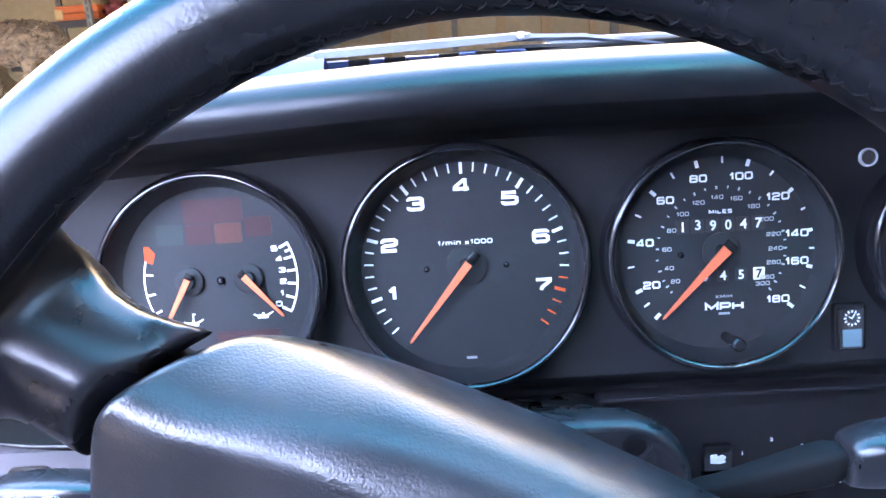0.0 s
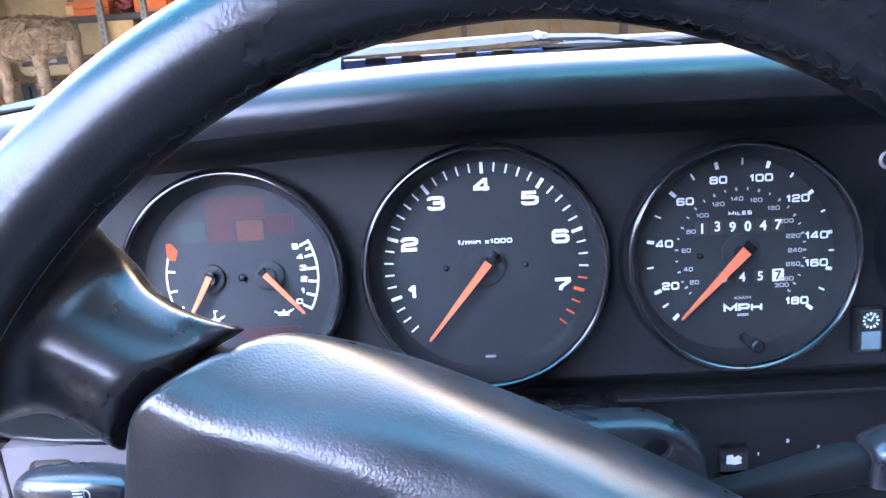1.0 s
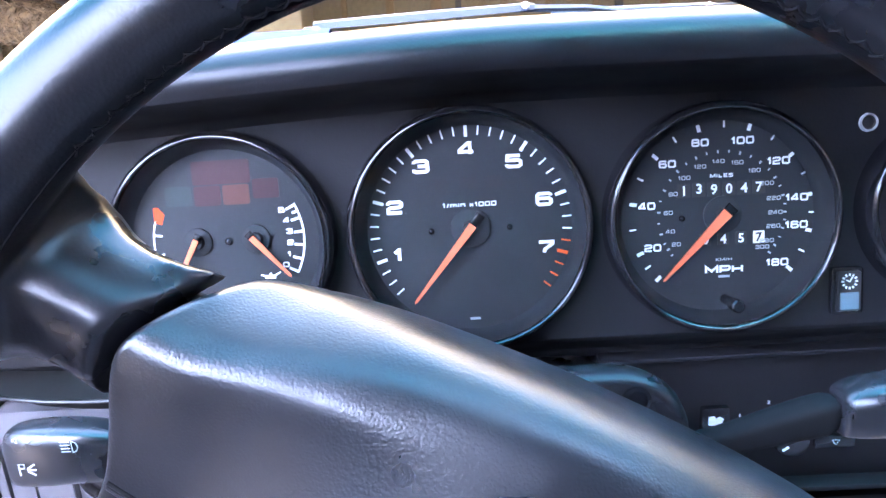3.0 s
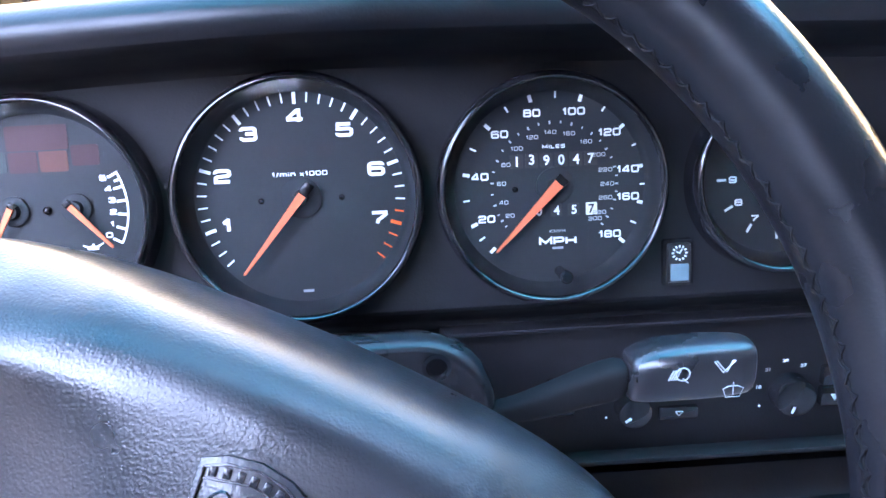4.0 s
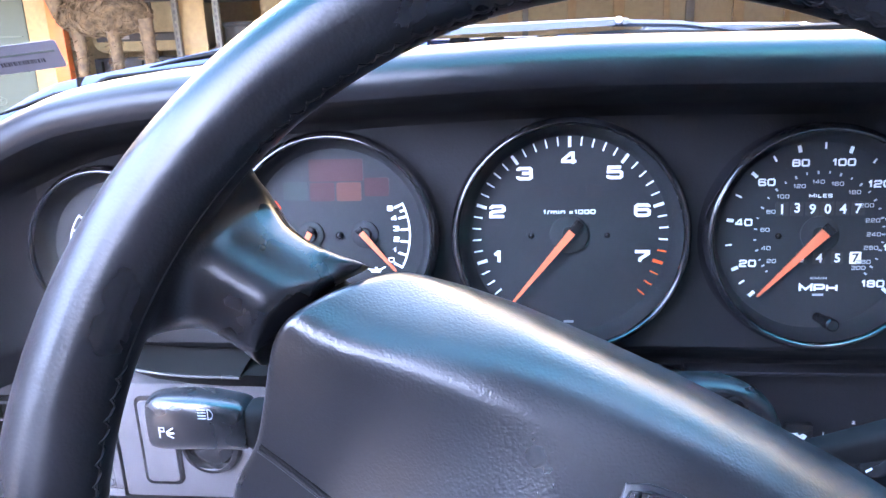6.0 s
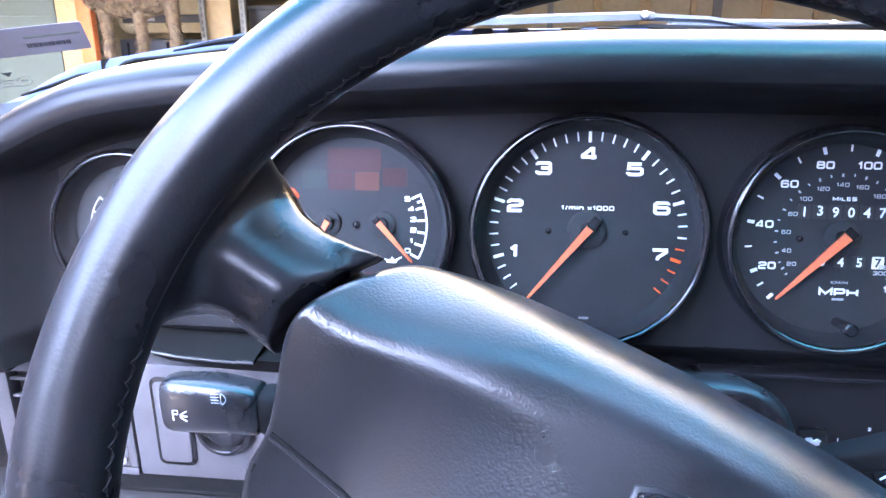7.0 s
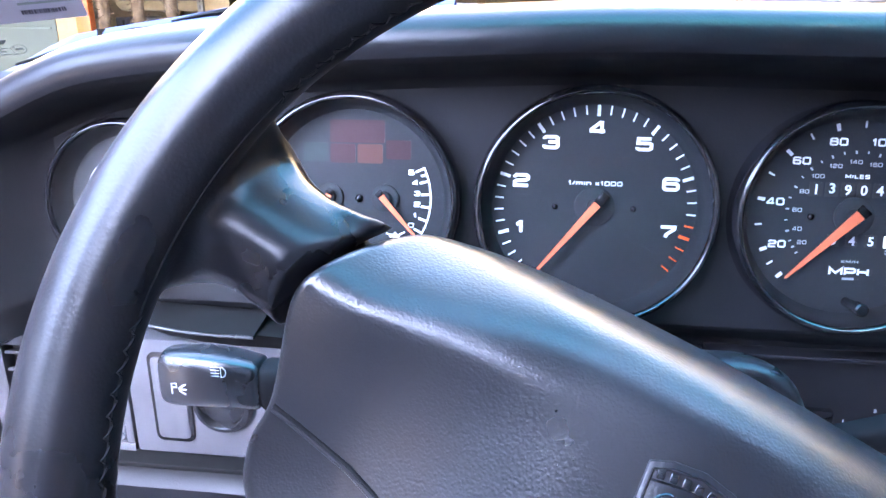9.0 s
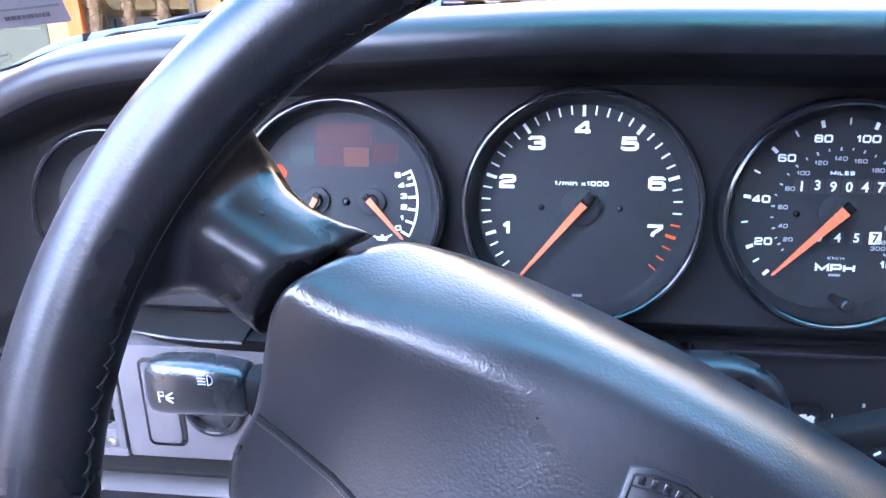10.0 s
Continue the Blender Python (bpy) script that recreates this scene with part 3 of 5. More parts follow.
# push button beside the speedometer
BM = dial_frame(0.1990, 0.8048) @ flat(0, 0, -0.002)
button = thing("push_button", (0.199, face_y(0.806), 0.806), "small black push button with a white clock symbol and grey lens", "button")
part("button_frame", prism(rounded(0.0165, 0.0255, 0.0018), 0.0035, BM, 0.0006), GLOSSY, button)
part("button_cap", prism(rounded(0.0128, 0.0215, 0.0012), 0.0052, BM, 0.0008), PLASTIC, button)
part("lens", prism(rounded(0.0098, 0.0092, 0.0006), 0.0056, BM @ flat(0, -0.005)), TEAL, button, "grey teal lens")
for k in range(12):
    x, y, z = spot(0.0036, 30 * k, 0.0054)
    slab("clock_symbol", 0.0009, 0.0013, INK, button, BM @ flat(x, y + 0.0055, z, 30 * k - 90))
slab("clock_symbol", 0.0006, 0.0030, INK, button, BM @ flat(0.0006, 0.0064, 0.0054, -30))
slab("clock_symbol", 0.0006, 0.0022, INK, button, BM @ flat(-0.0008, 0.0058, 0.0054, 60))

# small pale ring set in the surround above the clock
RM = dial_frame(0.2095, 0.8915)
sensor = thing("sensor_ring", RM.translation, "small pale ring around a dark hole beside the clock", "sensor")
part("ring", lathe([(0.0036, -0.001), (0.0037, 0.0006), (0.0042, 0.0010), (0.0047, 0.0006), (0.0048, -0.001)], RM @ flat(0, 0, -0.001), 32), DIM, sensor, "thin pale ring")
part("hole", lathe([(0.0037, 0.0002), (0.003, -0.0006), (0, -0.0008)], RM @ flat(0, 0, -0.001), 24), DRUM, sensor)

# ---- steering wheel ----
HUB = Vector((0.0076, -0.218, 0.822))
TURNED = 26.0
WM = Matrix.Translation(HUB) @ Matrix((Vector((1, 0, 0)), Vector((0, 0.391, 0.9204)), Vector((0, -0.9204, 0.391)))).transposed().to_4x4() @ Matrix.Rotation(radians(-TURNED), 4, "Z")
RIM, TUBE = 0.1755, 0.0160
wheel = thing("steering_wheel", HUB, "black leather steering wheel with stitched rim, slightly turned", "steering wheel")


def torus(bm=None, n=240, k=28):
    secs = []
    for i in range(n + 1):
        t = 2 * math.pi * i / n
        secs.append([WM @ Vector(((RIM + TUBE * math.cos(2 * math.pi * j / k)) * math.cos(t), (RIM + TUBE * math.cos(2 * math.pi * j / k)) * math.sin(t), TUBE * math.sin(2 * math.pi * j / k))) for j in range(k)])
    return loft(secs, bm, caps=False)


def spoke(bm, degrees, rows):
    """rows: radius, half width, middle height, half thickness."""
    turn = Matrix.Rotation(radians(degrees), 4, "Z")
    return loft([[WM @ turn @ Vector((r, w * math.copysign(abs(math.cos(a)) ** 0.75, math.cos(a)), h + t * math.sin(a))) for a in [2 * math.pi * j / 36 for j in range(36)]] for r, w, h, t in rows], bm)


# the arms and the pad share one roofed form: a steep upper flank, a soft crest and a lower flank, by the distance below the upper edge
def integral(table):
    u = np.linspace(0.0, 0.16, 641)
    slope = np.interp(u, *zip(*table))
    g = np.concatenate(([0.0], np.cumsum((slope[1:] + slope[:-1]) / 2 * np.diff(u))))
    return u, g - np.interp(0.031, u, g)


FLANK_END = integral([(0, 3.4), (0.0015, 1.9), (0.003, 1.35), (0.010, 1.15), (0.0185, 0.92), (0.026, 0.60), (0.0305, 0.05), (0.034, -0.40), (0.040, -0.60), (0.055, -0.50), (0.075, -0.28), (0.10, -0.10), (0.16, -0.10)])
FLANK_MID = integral([(0, 8.0), (0.003, 4.8), (0.0050, 2.9), (0.0070, 1.95), (0.0120, 1.12), (0.019, 0.55), (0.025, 0.14), (0.031, 0.01), (0.045, 0.0), (0.08, -0.10), (0.16, -0.2)])


def form_height(x, y):
    """Height of the pad and arms over the wheel's plane; x, y in its upright frame."""
    ax = abs(x)
    top = np.interp(ax, (0, 0.0265, 0.0415, 0.06, 0.08, 0.095, 0.103, 0.112, 0.120, 0.131, 0.16), (0.0475, 0.0469, 0.0462, 0.0450, 0.0424, 0.0392, 0.0376, 0.0370, 0.0375, 0.0398, 0.0425))
    crest = np.interp(ax, (0, 0.06, 0.09, 0.12, 0.14, 0.155, 0.17), (-0.0065, -0.0080, -0.0095, -0.0095, -0.0073, -0.0046, -0.0010))
    q = np.clip((ax - 0.018) / 0.085, 0, 1)
    q = q * q * (3 - 2 * q)
    u = np.maximum(top - y, 0.0)
    return crest + (1 - q) * np.interp(u, *FLANK_MID) + q * np.interp(u, *FLANK_END)


def arm(bm, side):
    """An upper arm from the groove beside the pad out into the rim. side: -1 or 1."""
    secs = []
    for k in range(22):
        f = k / 21
        sec = []
        for j in range(48):
            a = 2 * math.pi * j / 48
            c = math.cos(a)
            v = 0.5 + 0.5 * math.copysign(abs(c) ** 0.8, c)
            y = -0.016 + 0.0505 * v
            inner = float(np.interp(y, (-0.020, -0.014, -0.007, 0.000, 0.007, 0.014, 0.020, 0.027, 0.034), (0.1255, 0.1285, 0.1305, 0.1312, 0.1300, 0.1275, 0.1235, 0.1185, 0.1120)))
            x = inner + (0.1700 - inner) * f
            hi = float(np.interp(x, (0.112, 0.122, 0.133, 0.144, 0.150, 0.155, 0.160, 0.165, 0.170), (0.0340, 0.0322, 0.0314, 0.0332, 0.0364, 0.0408, 0.0462, 0.0520, 0.056)))
            lo = float(np.interp(x, (0.120, 0.126, 0.132, 0.145, 0.152, 0.158, 0.163, 0.167, 0.170), (-0.0165, -0.0145, -0.0115, -0.0095, -0.0100, -0.0130, -0.0190, -0.028, -0.033)))
            y = lo + (hi - lo) * v
            edge = 0.010 * (1 - math.sqrt(max(0.0, 1 - max(0.0, (abs(2 * v - 1) - 0.80) / 0.20) ** 2)))
            b = min(1.0, max(0.0, (math.hypot(x, y - 0.010) - 0.154) / 0.018))
            b = b * b * (3 - 2 * b)
            top = (1 - b) * max(float(form_height(x, y)) - edge, -0.026) + b * 0.0085
            low = -0.040 + 0.034 * b
            z = top if math.sin(a) >= 0 else min(low, top - 0.004)
            sec.append(WM @ Vector((side * x, y, z)))
        secs.append(sec)
    return loft(secs, bm)


LOWER = [(0.085, 0.016, -0.030, 0.011), (0.12, 0.015, -0.024, 0.011), (0.145, 0.017, -0.012, 0.0115), (0.160, 0.024, -0.004, 0.0115), (0.172, 0.034, 0.0, 0.008)]
rim_bm = bmesh.new()
torus(rim_bm)
for side in (-1, 1):
    arm(rim_bm, side)
for a in (242, 298):
    spoke(rim_bm, a, LOWER)
# black fillers that darken the slits between arms and boss pad
for a in (174, 6):
    part("spoke_core", spoke(bmesh.new(), a, [(0.10, 0.013, -0.046, 0.006), (0.14, 0.012, -0.036, 0.006)]), RUBBER, wheel)
rim = part("rim", rim_bm, LEATHER, wheel, "black leather rim flowing into the spokes")
rem = rim.modifiers.new("join", "REMESH")
rem.mode, rem.voxel_size, rem.use_smooth_shade = "VOXEL", 0.0014, True
smo = rim.modifiers.new("soft", "SMOOTH")
smo.factor, smo.iterations = 0.5, 26

# padded boss: outline in the wheel's own upright frame, with the rounding radius of each edge
HALF = [((0.0, 0.0475), 0.002), ((-0.0265, 0.0469), 0.002), ((-0.0415, 0.0462), 0.002), ((-0.06, 0.0450), 0.002), ((-0.08, 0.0424), 0.002), ((-0.095, 0.0392), 0.002), ((-0.1030, 0.0368), 0.003), ((-0.1080, 0.0322), 0.003), ((-0.1140, 0.0255), 0.003), ((-0.1195, 0.0170), 0.003),
        ((-0.1240, 0.0075), 0.003), ((-0.1258, 0.000), 0.003), ((-0.1254, -0.0075), 0.003), ((-0.1240, -0.0165), 0.004), ((-0.1218, -0.0275), 0.004), ((-0.1195, -0.0380), 0.003), ((-0.1215, -0.052), 0.004), ((-0.118, -0.066), 0.006), ((-0.100, -0.088), 0.010), ((-0.05, -0.106), 0.010), ((0.0, -0.108), 0.010)]
half = HALF + [((-p[0], p[1]), r) for p, r in reversed(HALF)][1:-1]


def boss(outline, skirt):
    """A cushion over the outline: each edge falls in a soft shoulder, then rolls over."""
    n = len(outline)
    pts = []
    for i, (p, r) in enumerate(outline):
        q, r2 = outline[(i + 1) % n]
        k = max(2, int(math.dist(p, q) / 0.0022))
        pts += [(p[0] + (q[0] - p[0]) * f / k, p[1] + (q[1] - p[1]) * f / k, r + (r2 - r) * f / k) for f in range(k)]
    ring = np.array(pts)
    for _ in range(4):
        ring = (np.roll(ring, 1, 0) + 2 * ring + np.roll(ring, -1, 0)) / 4
    a, rad = ring[:, :2], ring[:, 2]
    ab = np.roll(a, -1, 0) - a
    rows = []
    for s in [0.02, 0.1, 0.18, 0.24] + [0.27 + 0.02 * i for i in range(34)] + [0.945, 0.957, 0.967, 0.976, 0.982, 0.987, 0.991, 0.995, 0.998, 1.0]:
        row = []
        for q in a * s:
            t = np.clip(((q - a) * ab).sum(1) / (ab * ab).sum(1), 0, 1)
            u = np.clip(1 - np.linalg.norm(q - a - ab * t[:, None], axis=1) / rad, 0, 1)
            z = float(form_height(*q)) - float((rad * (1 - np.sqrt(1 - u * u))).max())
            row.append(WM @ Vector((q[0], q[1], max(z, skirt + 0.002))))
        rows.append(row)
    rows.append([WM @ Vector((q[0], q[1], skirt)) for q in a])
    return loft(rows)


part("boss_pad", boss(half, -0.062), PAD, wheel, "large black grained vinyl boss pad")
parting = [(-0.1175, -0.0365), (-0.108, -0.0378), (-0.098, -0.0396), (-0.086, -0.0412), (-0.074, -0.0438), (-0.063, -0.050), (-0.054, -0.060), (-0.047, -0.074), (-0.036, -0.083), (-0.02, -0.087)]
parting += [(0.0, -0.088)] + [(-x, y) for x, y in reversed(parting)]
part("parting_groove", tube([WM @ Vector((x, y, float(form_height(x, y)) + 0.0001)) for x, y in parting], 0.0008, 6), RUBBER, wheel, "dark parting line across the boss")
part("parting_lip", tube([WM @ Vector((x, y - 0.0016, float(form_height(x, y - 0.0016)) - 0.0003)) for x, y in parting], 0.0009, 8), PAD, wheel)
part("hub_sleeve", lathe([(0.036, -0.13), (0.036, -0.062), (0.030, -0.055), (0, -0.054)], WM, 48), PLASTIC, wheel)

# raised badge, a plain shield with blank fields
CR = WM @ flat(0.004, 0.0, -0.0069)
badge = [(-0.0150, 0.0105), (-0.009, 0.0135), (0.0, 0.0150), (0.009, 0.0135), (0.0150, 0.0105), (0.0135, -0.004), (0.010, -0.013), (0.005, -0.0185), (0.0, -0.0205), (-0.005, -0.0185), (-0.010, -0.013), (-0.0135, -0.004)]
crest = part("badge", prism(badge, 0.0014, CR, 0.0004), PAD, wheel, "embossed black shield badge")
inset = [(x * 0.88, y * 0.86) for x, y in badge]
for a, b in zip(inset, inset[1:] + inset[:1]):
    part("badge_rim", tube([CR @ Vector((*a, 0.0016)), CR @ Vector((*b, 0.0016))], 0.00045, 5), PLASTIC, crest)
for i in range(7):
    x = -0.0108 + 0.0036 * i
    y = 0.0100 - 11 * x * x
    part("badge_block", prism(rounded(0.0022, 0.0028, 0.0004, 2), 0.0007, CR @ flat(x, y, 0.0014, -math.degrees(22 * x)), 0.0002), PLASTIC, crest)
for a, b in (((-0.0125, 0.0062), (0.0, 0.0090)), ((0.0, 0.0090), (0.0125, 0.0062)), ((0, 0.006), (0, -0.016)), ((-0.0115, -0.004), (0.0115, -0.004))):
    part("badge_rim", tube([CR @ Vector((*a, 0.0016)), CR @ Vector((*b, 0.0016))], 0.0004, 5), PLASTIC, crest)
for sx in (-1, 1):
    for j in range(3):
        part("badge_rib", tube([CR @ Vector((sx * (0.0035 + 0.0012 * k), 0.005 - 0.0032 * j - 0.0004 * (k - 2) ** 2, 0.0016)) for k in range(6)], 0.0004, 5), PLASTIC, crest)


# crossed thread along the rim's inner side
def on_rim(t, a, lift=0.0003):
    q = RIM - (TUBE - 0.0002 + lift) * math.cos(a)
    return WM @ Vector((q * math.cos(t), q * math.sin(t), (TUBE + lift) * math.sin(a)))


thread = bmesh.new()
count = 158
for i in range(count):
    t0, t1 = 2 * math.pi * i / count, 2 * math.pi * (i + 1) / count
    mid = (math.degrees(t0) + 360) % 360
    if min(abs((mid - s + 180) % 360 - 180) for s in (174, 6, 242, 298)) < 13:
        continue
    j, k = random.gauss(0, 0.02), random.uniform(0.85, 1.1)
    for a0, a1, f0, f1 in ((0.09, 0.28, 0.0, 0.70), (0.28, 0.09, 0.60, 1.05)):
        tube([on_rim(t0 + (t1 - t0) * (f0 + (f1 - f0) * f), 0.18 + (a0 + (a1 - a0) * f - 0.18) * k + j, -0.0001 + 0.0006 * math.sin(math.pi * f)) for f in (0, 0.25, 0.5, 0.75, 1.0)], 0.00040, 5, thread)
part("stitching", thread, THREAD, wheel, "grey cross stitching along the rim's inner side", smooth=True)
tagged(wheel.children[-1], kind="stuff")
seam = bmesh.new()
secs = [on_rim(2 * math.pi * i / 200, 0.17, -0.0002) for i in range(201)]
part("rim_seam", tube(secs, 0.0005, 5, seam), RUBBER, wheel)

# ---- steering column and stalks ----
column = thing("steering_column", (0.012, -0.06, 0.77), "black plastic steering column shroud with a recessed screw", "steering column")
secs = []
for y, w, h, cz in ((-0.0985, 0.0700, 0.0445, 0.7580), (-0.1000, 0.0725, 0.0470, 0.7580), (-0.1004, 0.0740, 0.0485, 0.7580), (-0.0998, 0.0752, 0.0497, 0.7580), (-0.0982, 0.0762, 0.0508, 0.7580), (-0.0955, 0.0770, 0.0517, 0.7580), (-0.0915, 0.0774, 0.0521, 0.7580), (-0.082, 0.0770, 0.0498, 0.7575), (-0.070, 0.0755, 0.0450, 0.7560), (-0.055, 0.072, 0.032, 0.751), (0.012, 0.068, 0.020, 0.746)):
    secs.append([Vector((0.012 + px, y, cz + pz)) for px, pz in rounded(2 * w, 2 * h, 0.033 - (0.080 - w) * 0.6, 8)])
part("shroud", loft(secs), SHROUD, column, "satin black column shroud")
part("screw_well", lathe([(0.0058, -0.001), (0.0060, 0.0010), (0.0045, 0.0014), (0.0040, -0.0005), (0, -0.001)], Matrix.Translation((0.0650, -0.1005, 0.7990)) @ Matrix.Rotation(radians(90), 4, "X"), 24), GLOSSY, column, "recessed screw")


def stalk(label, rows, neck=()):
    """rows, neck: x, y, z, half height, half depth, from the tip inwards."""
    s = thing("control_stalk", (neck or rows)[-1][:3], label, "stalk")

    def lever(name, table, mat):
        secs = []
        for x, y, z, h, d in table:
            secs.append([Vector((x, y + d * math.copysign(abs(math.cos(a)) ** 0.6, math.cos(a)), z + h * math.copysign(abs(math.sin(a)) ** 0.6, math.sin(a)))) for a in [2 * math.pi * j / 28 for j in range(28)]])
        body = part(name, loft(secs), mat, s)
        sb = body.modifiers.new("smooth", "SUBSURF")
        sb.levels = sb.render_levels = 1
        return body

    if neck:
        lever("neck", neck, RUBBER)
    return s, lever("lever", rows, PLASTIC)


light_stalk, lever_l = stalk("black light stalk with white lamp symbols", [(-0.1915, -0.115, 0.7968, 0.0095, 0.0045), (-0.1905, -0.115, 0.7970, 0.0120, 0.0075), (-0.186, -0.115, 0.7972, 0.0131, 0.0092), (-0.174, -0.115, 0.7978, 0.0132, 0.0102),
                              (-0.162, -0.114, 0.7972, 0.0124, 0.0105), (-0.154, -0.113, 0.7958, 0.0119, 0.0100), (-0.149, -0.112, 0.7944, 0.0116, 0.0096), (-0.146, -0.1115, 0.7938, 0.0110, 0.0092)],
                              [(-0.150, -0.112, 0.7944, 0.0113, 0.0093), (-0.140, -0.110, 0.7916, 0.0118, 0.0090), (-0.125, -0.105, 0.7880, 0.0120, 0.0088), (-0.110, -0.100, 0.7855, 0.0120, 0.0085), (-0.065, -0.088, 0.782, 0.0115, 0.0082)])
wiper_stalk, lever_r = stalk("black wiper stalk with white wiper symbols", [(0.1872, -0.120, 0.8026, 0.0080, 0.0045), (0.1862, -0.120, 0.8029, 0.0102, 0.0075), (0.182, -0.120, 0.8031, 0.0113, 0.0095), (0.168, -0.120, 0.8031, 0.0116, 0.0112),
                             (0.155, -0.119, 0.8025, 0.0114, 0.0118), (0.148, -0.1182, 0.8013, 0.0109, 0.0112), (0.1425, -0.1172, 0.7998, 0.0100, 0.0100), (0.1395, -0.1165, 0.7988, 0.0090, 0.0088), (0.1385, -0.1163, 0.7984, 0.0076, 0.0070)],
                             [(0.1405, -0.1165, 0.7989, 0.0080, 0.0075), (0.130, -0.113, 0.7945, 0.0079, 0.0072), (0.120, -0.1095, 0.7895, 0.0072, 0.0066), (0.105, -0.103, 0.7805, 0.006, 0.006), (0.090, -0.096, 0.772, 0.005, 0.005), (0.06, -0.085, 0.762, 0.005, 0.005)])


def strokes(name, lines, m, parent, r=0.00028, ink=None):
    """White printed symbol made of thin strokes."""
    bm = bmesh.new()
    for line in lines:
        tube([m @ Vector((x, y, 0)) for x, y in line], r, 4, bm)
    part(name, bm, ink or INK, parent, "grey printed symbol" if ink else "white printed symbol")


def facing(x, y, z):
    return Matrix.Translation((x, y, z)) @ Matrix.Rotation(radians(90), 4, "X")


half_round = [(0.0022 * math.cos(a), 0.0024 * math.sin(a)) for a in [math.pi / 2 - math.pi * i / 10 for i in range(11)]]
strokes("lamp_symbol", [half_round + [half_round[0]]] + [[(-0.0008, 0.0022 - 0.0014 * i), (-0.0045, 0.0022 - 0.0014 * i)] for i in range(4)], facing(-0.1600, -0.1252, 0.8052), lever_l, 0.0002, DIM)
strokes("lamp_symbol", [[(-0.003, -0.0028), (-0.003, 0.0026), (-0.0006, 0.0026), (-0.0006, 0.0006), (-0.003, 0.0006)], [(0.0006, 0.0002), (0.0040, 0.0024)], [(0.0006, -0.0004), (0.0042, -0.0004)], [(0.0006, -0.0010), (0.0038, -0.0030)]], facing(-0.1800, -0.1254, 0.7962) @ Matrix.Scale(0.9, 4), lever_l, 0.0004, DIM)
strokes("lamp_symbol", [[(-0.0038, 0), (-0.002, 0.0012), (-0.002, -0.0012), (-0.0038, 0)], [(0.0038, 0), (0.002, 0.0012), (0.002, -0.0012), (0.0038, 0)]], facing(-0.1800, -0.1240, 0.8085), lever_l, 0.0002, DIM)
ring = [(0.0030 * math.cos(2 * math.pi * i / 14), 0.0030 * math.sin(2 * math.pi * i / 14)) for i in range(15)]
strokes("wiper_symbol", [ring] + [[(-0.006 + 0.001 * i, -0.0025), (-0.004 + 0.001 * i, 0.002)] for i in range(4)] + [[(0.0, -0.002), (0.0025, -0.0042)]], facing(0.1560, -0.1310, 0.8055) @ Matrix.Scale(0.88, 4), lever_r, 0.00028, DIM)
strokes("wiper_symbol", [[(-0.0045, 0.003), (-0.0005, -0.0022), (0.0045, 0.0032)], [(-0.0035, 0.0032), (0.0002, -0.0012)], [(0.0035, 0.0034), (0.001, -0.0022)]], facing(0.1715, -0.1314, 0.8075) @ Matrix.Scale(0.88, 4), lever_r, 0.00032, DIM)
strokes("wiper_symbol", [[(-0.0045, 0.001), (-0.003, -0.0030), (0.003, -0.0030), (0.0045, 0.001), (0.002, 0.0022), (-0.002, 0.0022), (-0.0045, 0.001)], [(0, -0.002), (0, 0.004)]], facing(0.1755, -0.1311, 0.7975) @ Matrix.Scale(0.88, 4), lever_r, 0.00024, DIM)


# ---- switches ----
def rotary(x, z, r, mark, label):
    k = thing("rotary_knob", (x, 0.0145, z), label, "knob", "knobs on the control panel")
    part("knob_body", lathe([(r, 0), (r, 0.008), (r - 0.0008, 0.0105), (r - 0.003, 0.0112), (0, 0.0108)], facing(x, 0.0145, z), 36), GLOSSY, k)
    sx, sy, _ = spot(r * 0.55, mark)
    slab("knob_mark", 0.0016, 0.0042, INK, k, facing(x, 0.0030, z) @ flat(sx, sy, 0.0003, mark - 90))
    return k


rotary(0.2815, 0.7090, 0.0125, 250, "round black temperature knob with a white mark")
rotary(0.184, 0.7060, 0.0105, 215, "round black fan knob with a white mark")
panel_marks = thing("panel_lettering", (0.26, 0.0142, 0.72), "small white printed numbers on the control panel", "lettering")
for text, x, z in (("18", 0.2625, 0.7130), ("21", 0.2670, 0.7245), ("24", 0.2775, 0.7300), ("27", 0.2890, 0.7260), ("1", 0.1560, 0.7195), ("2", 0.1725, 0.7275), ("3", 0.1905, 0.7225)):
    words("numeral", text, 0.0021, INK, panel_marks, facing(x, 0.0142, z), 1.3, 0.0001)
for x, z in ((0.2640, 0.7000), (0.1690, 0.6985)):
    slab("dot", 0.0012, 0.0012, INK, panel_marks, facing(x, 0.0142, z))
fog = thing("rocker_switch", (0.1405, 0.0145, 0.719), "small black rocker switch with a pale lamp symbol", "switch")
part("switch_cap", prism(rounded(0.0165, 0.0165, 0.0016), 0.004, facing(0.1405, 0.0145, 0.7190), 0.0008), GLOSSY, fog)
part("lamp_symbol", prism([(-0.0045, -0.0025), (-0.0045, 0.0028), (-0.001, 0.0034), (0.0, 0.0015), (0.0022, 0.0028), (0.0046, 0.0012), (0.0036, -0.0005), (0.0046, -0.0022), (0.001, -0.0032)], 0.0003, facing(0.1405, 0.0103, 0.7190)), INK, fog, "pale lamp symbol", smooth=False)
part("switch_foot", prism(rounded(0.0165, 0.006, 0.0012), 0.0035, facing(0.1405, 0.0145, 0.7060), 0.0006), GLOSSY, fog)
slab("small_mark", 0.0022, 0.0010, INK, fog, facing(0.1405, 0.0108, 0.7065))
slide = thing("slide_switch", (0.213, 0.0145, 0.700), "small black slide switch with a white triangle", "switch")
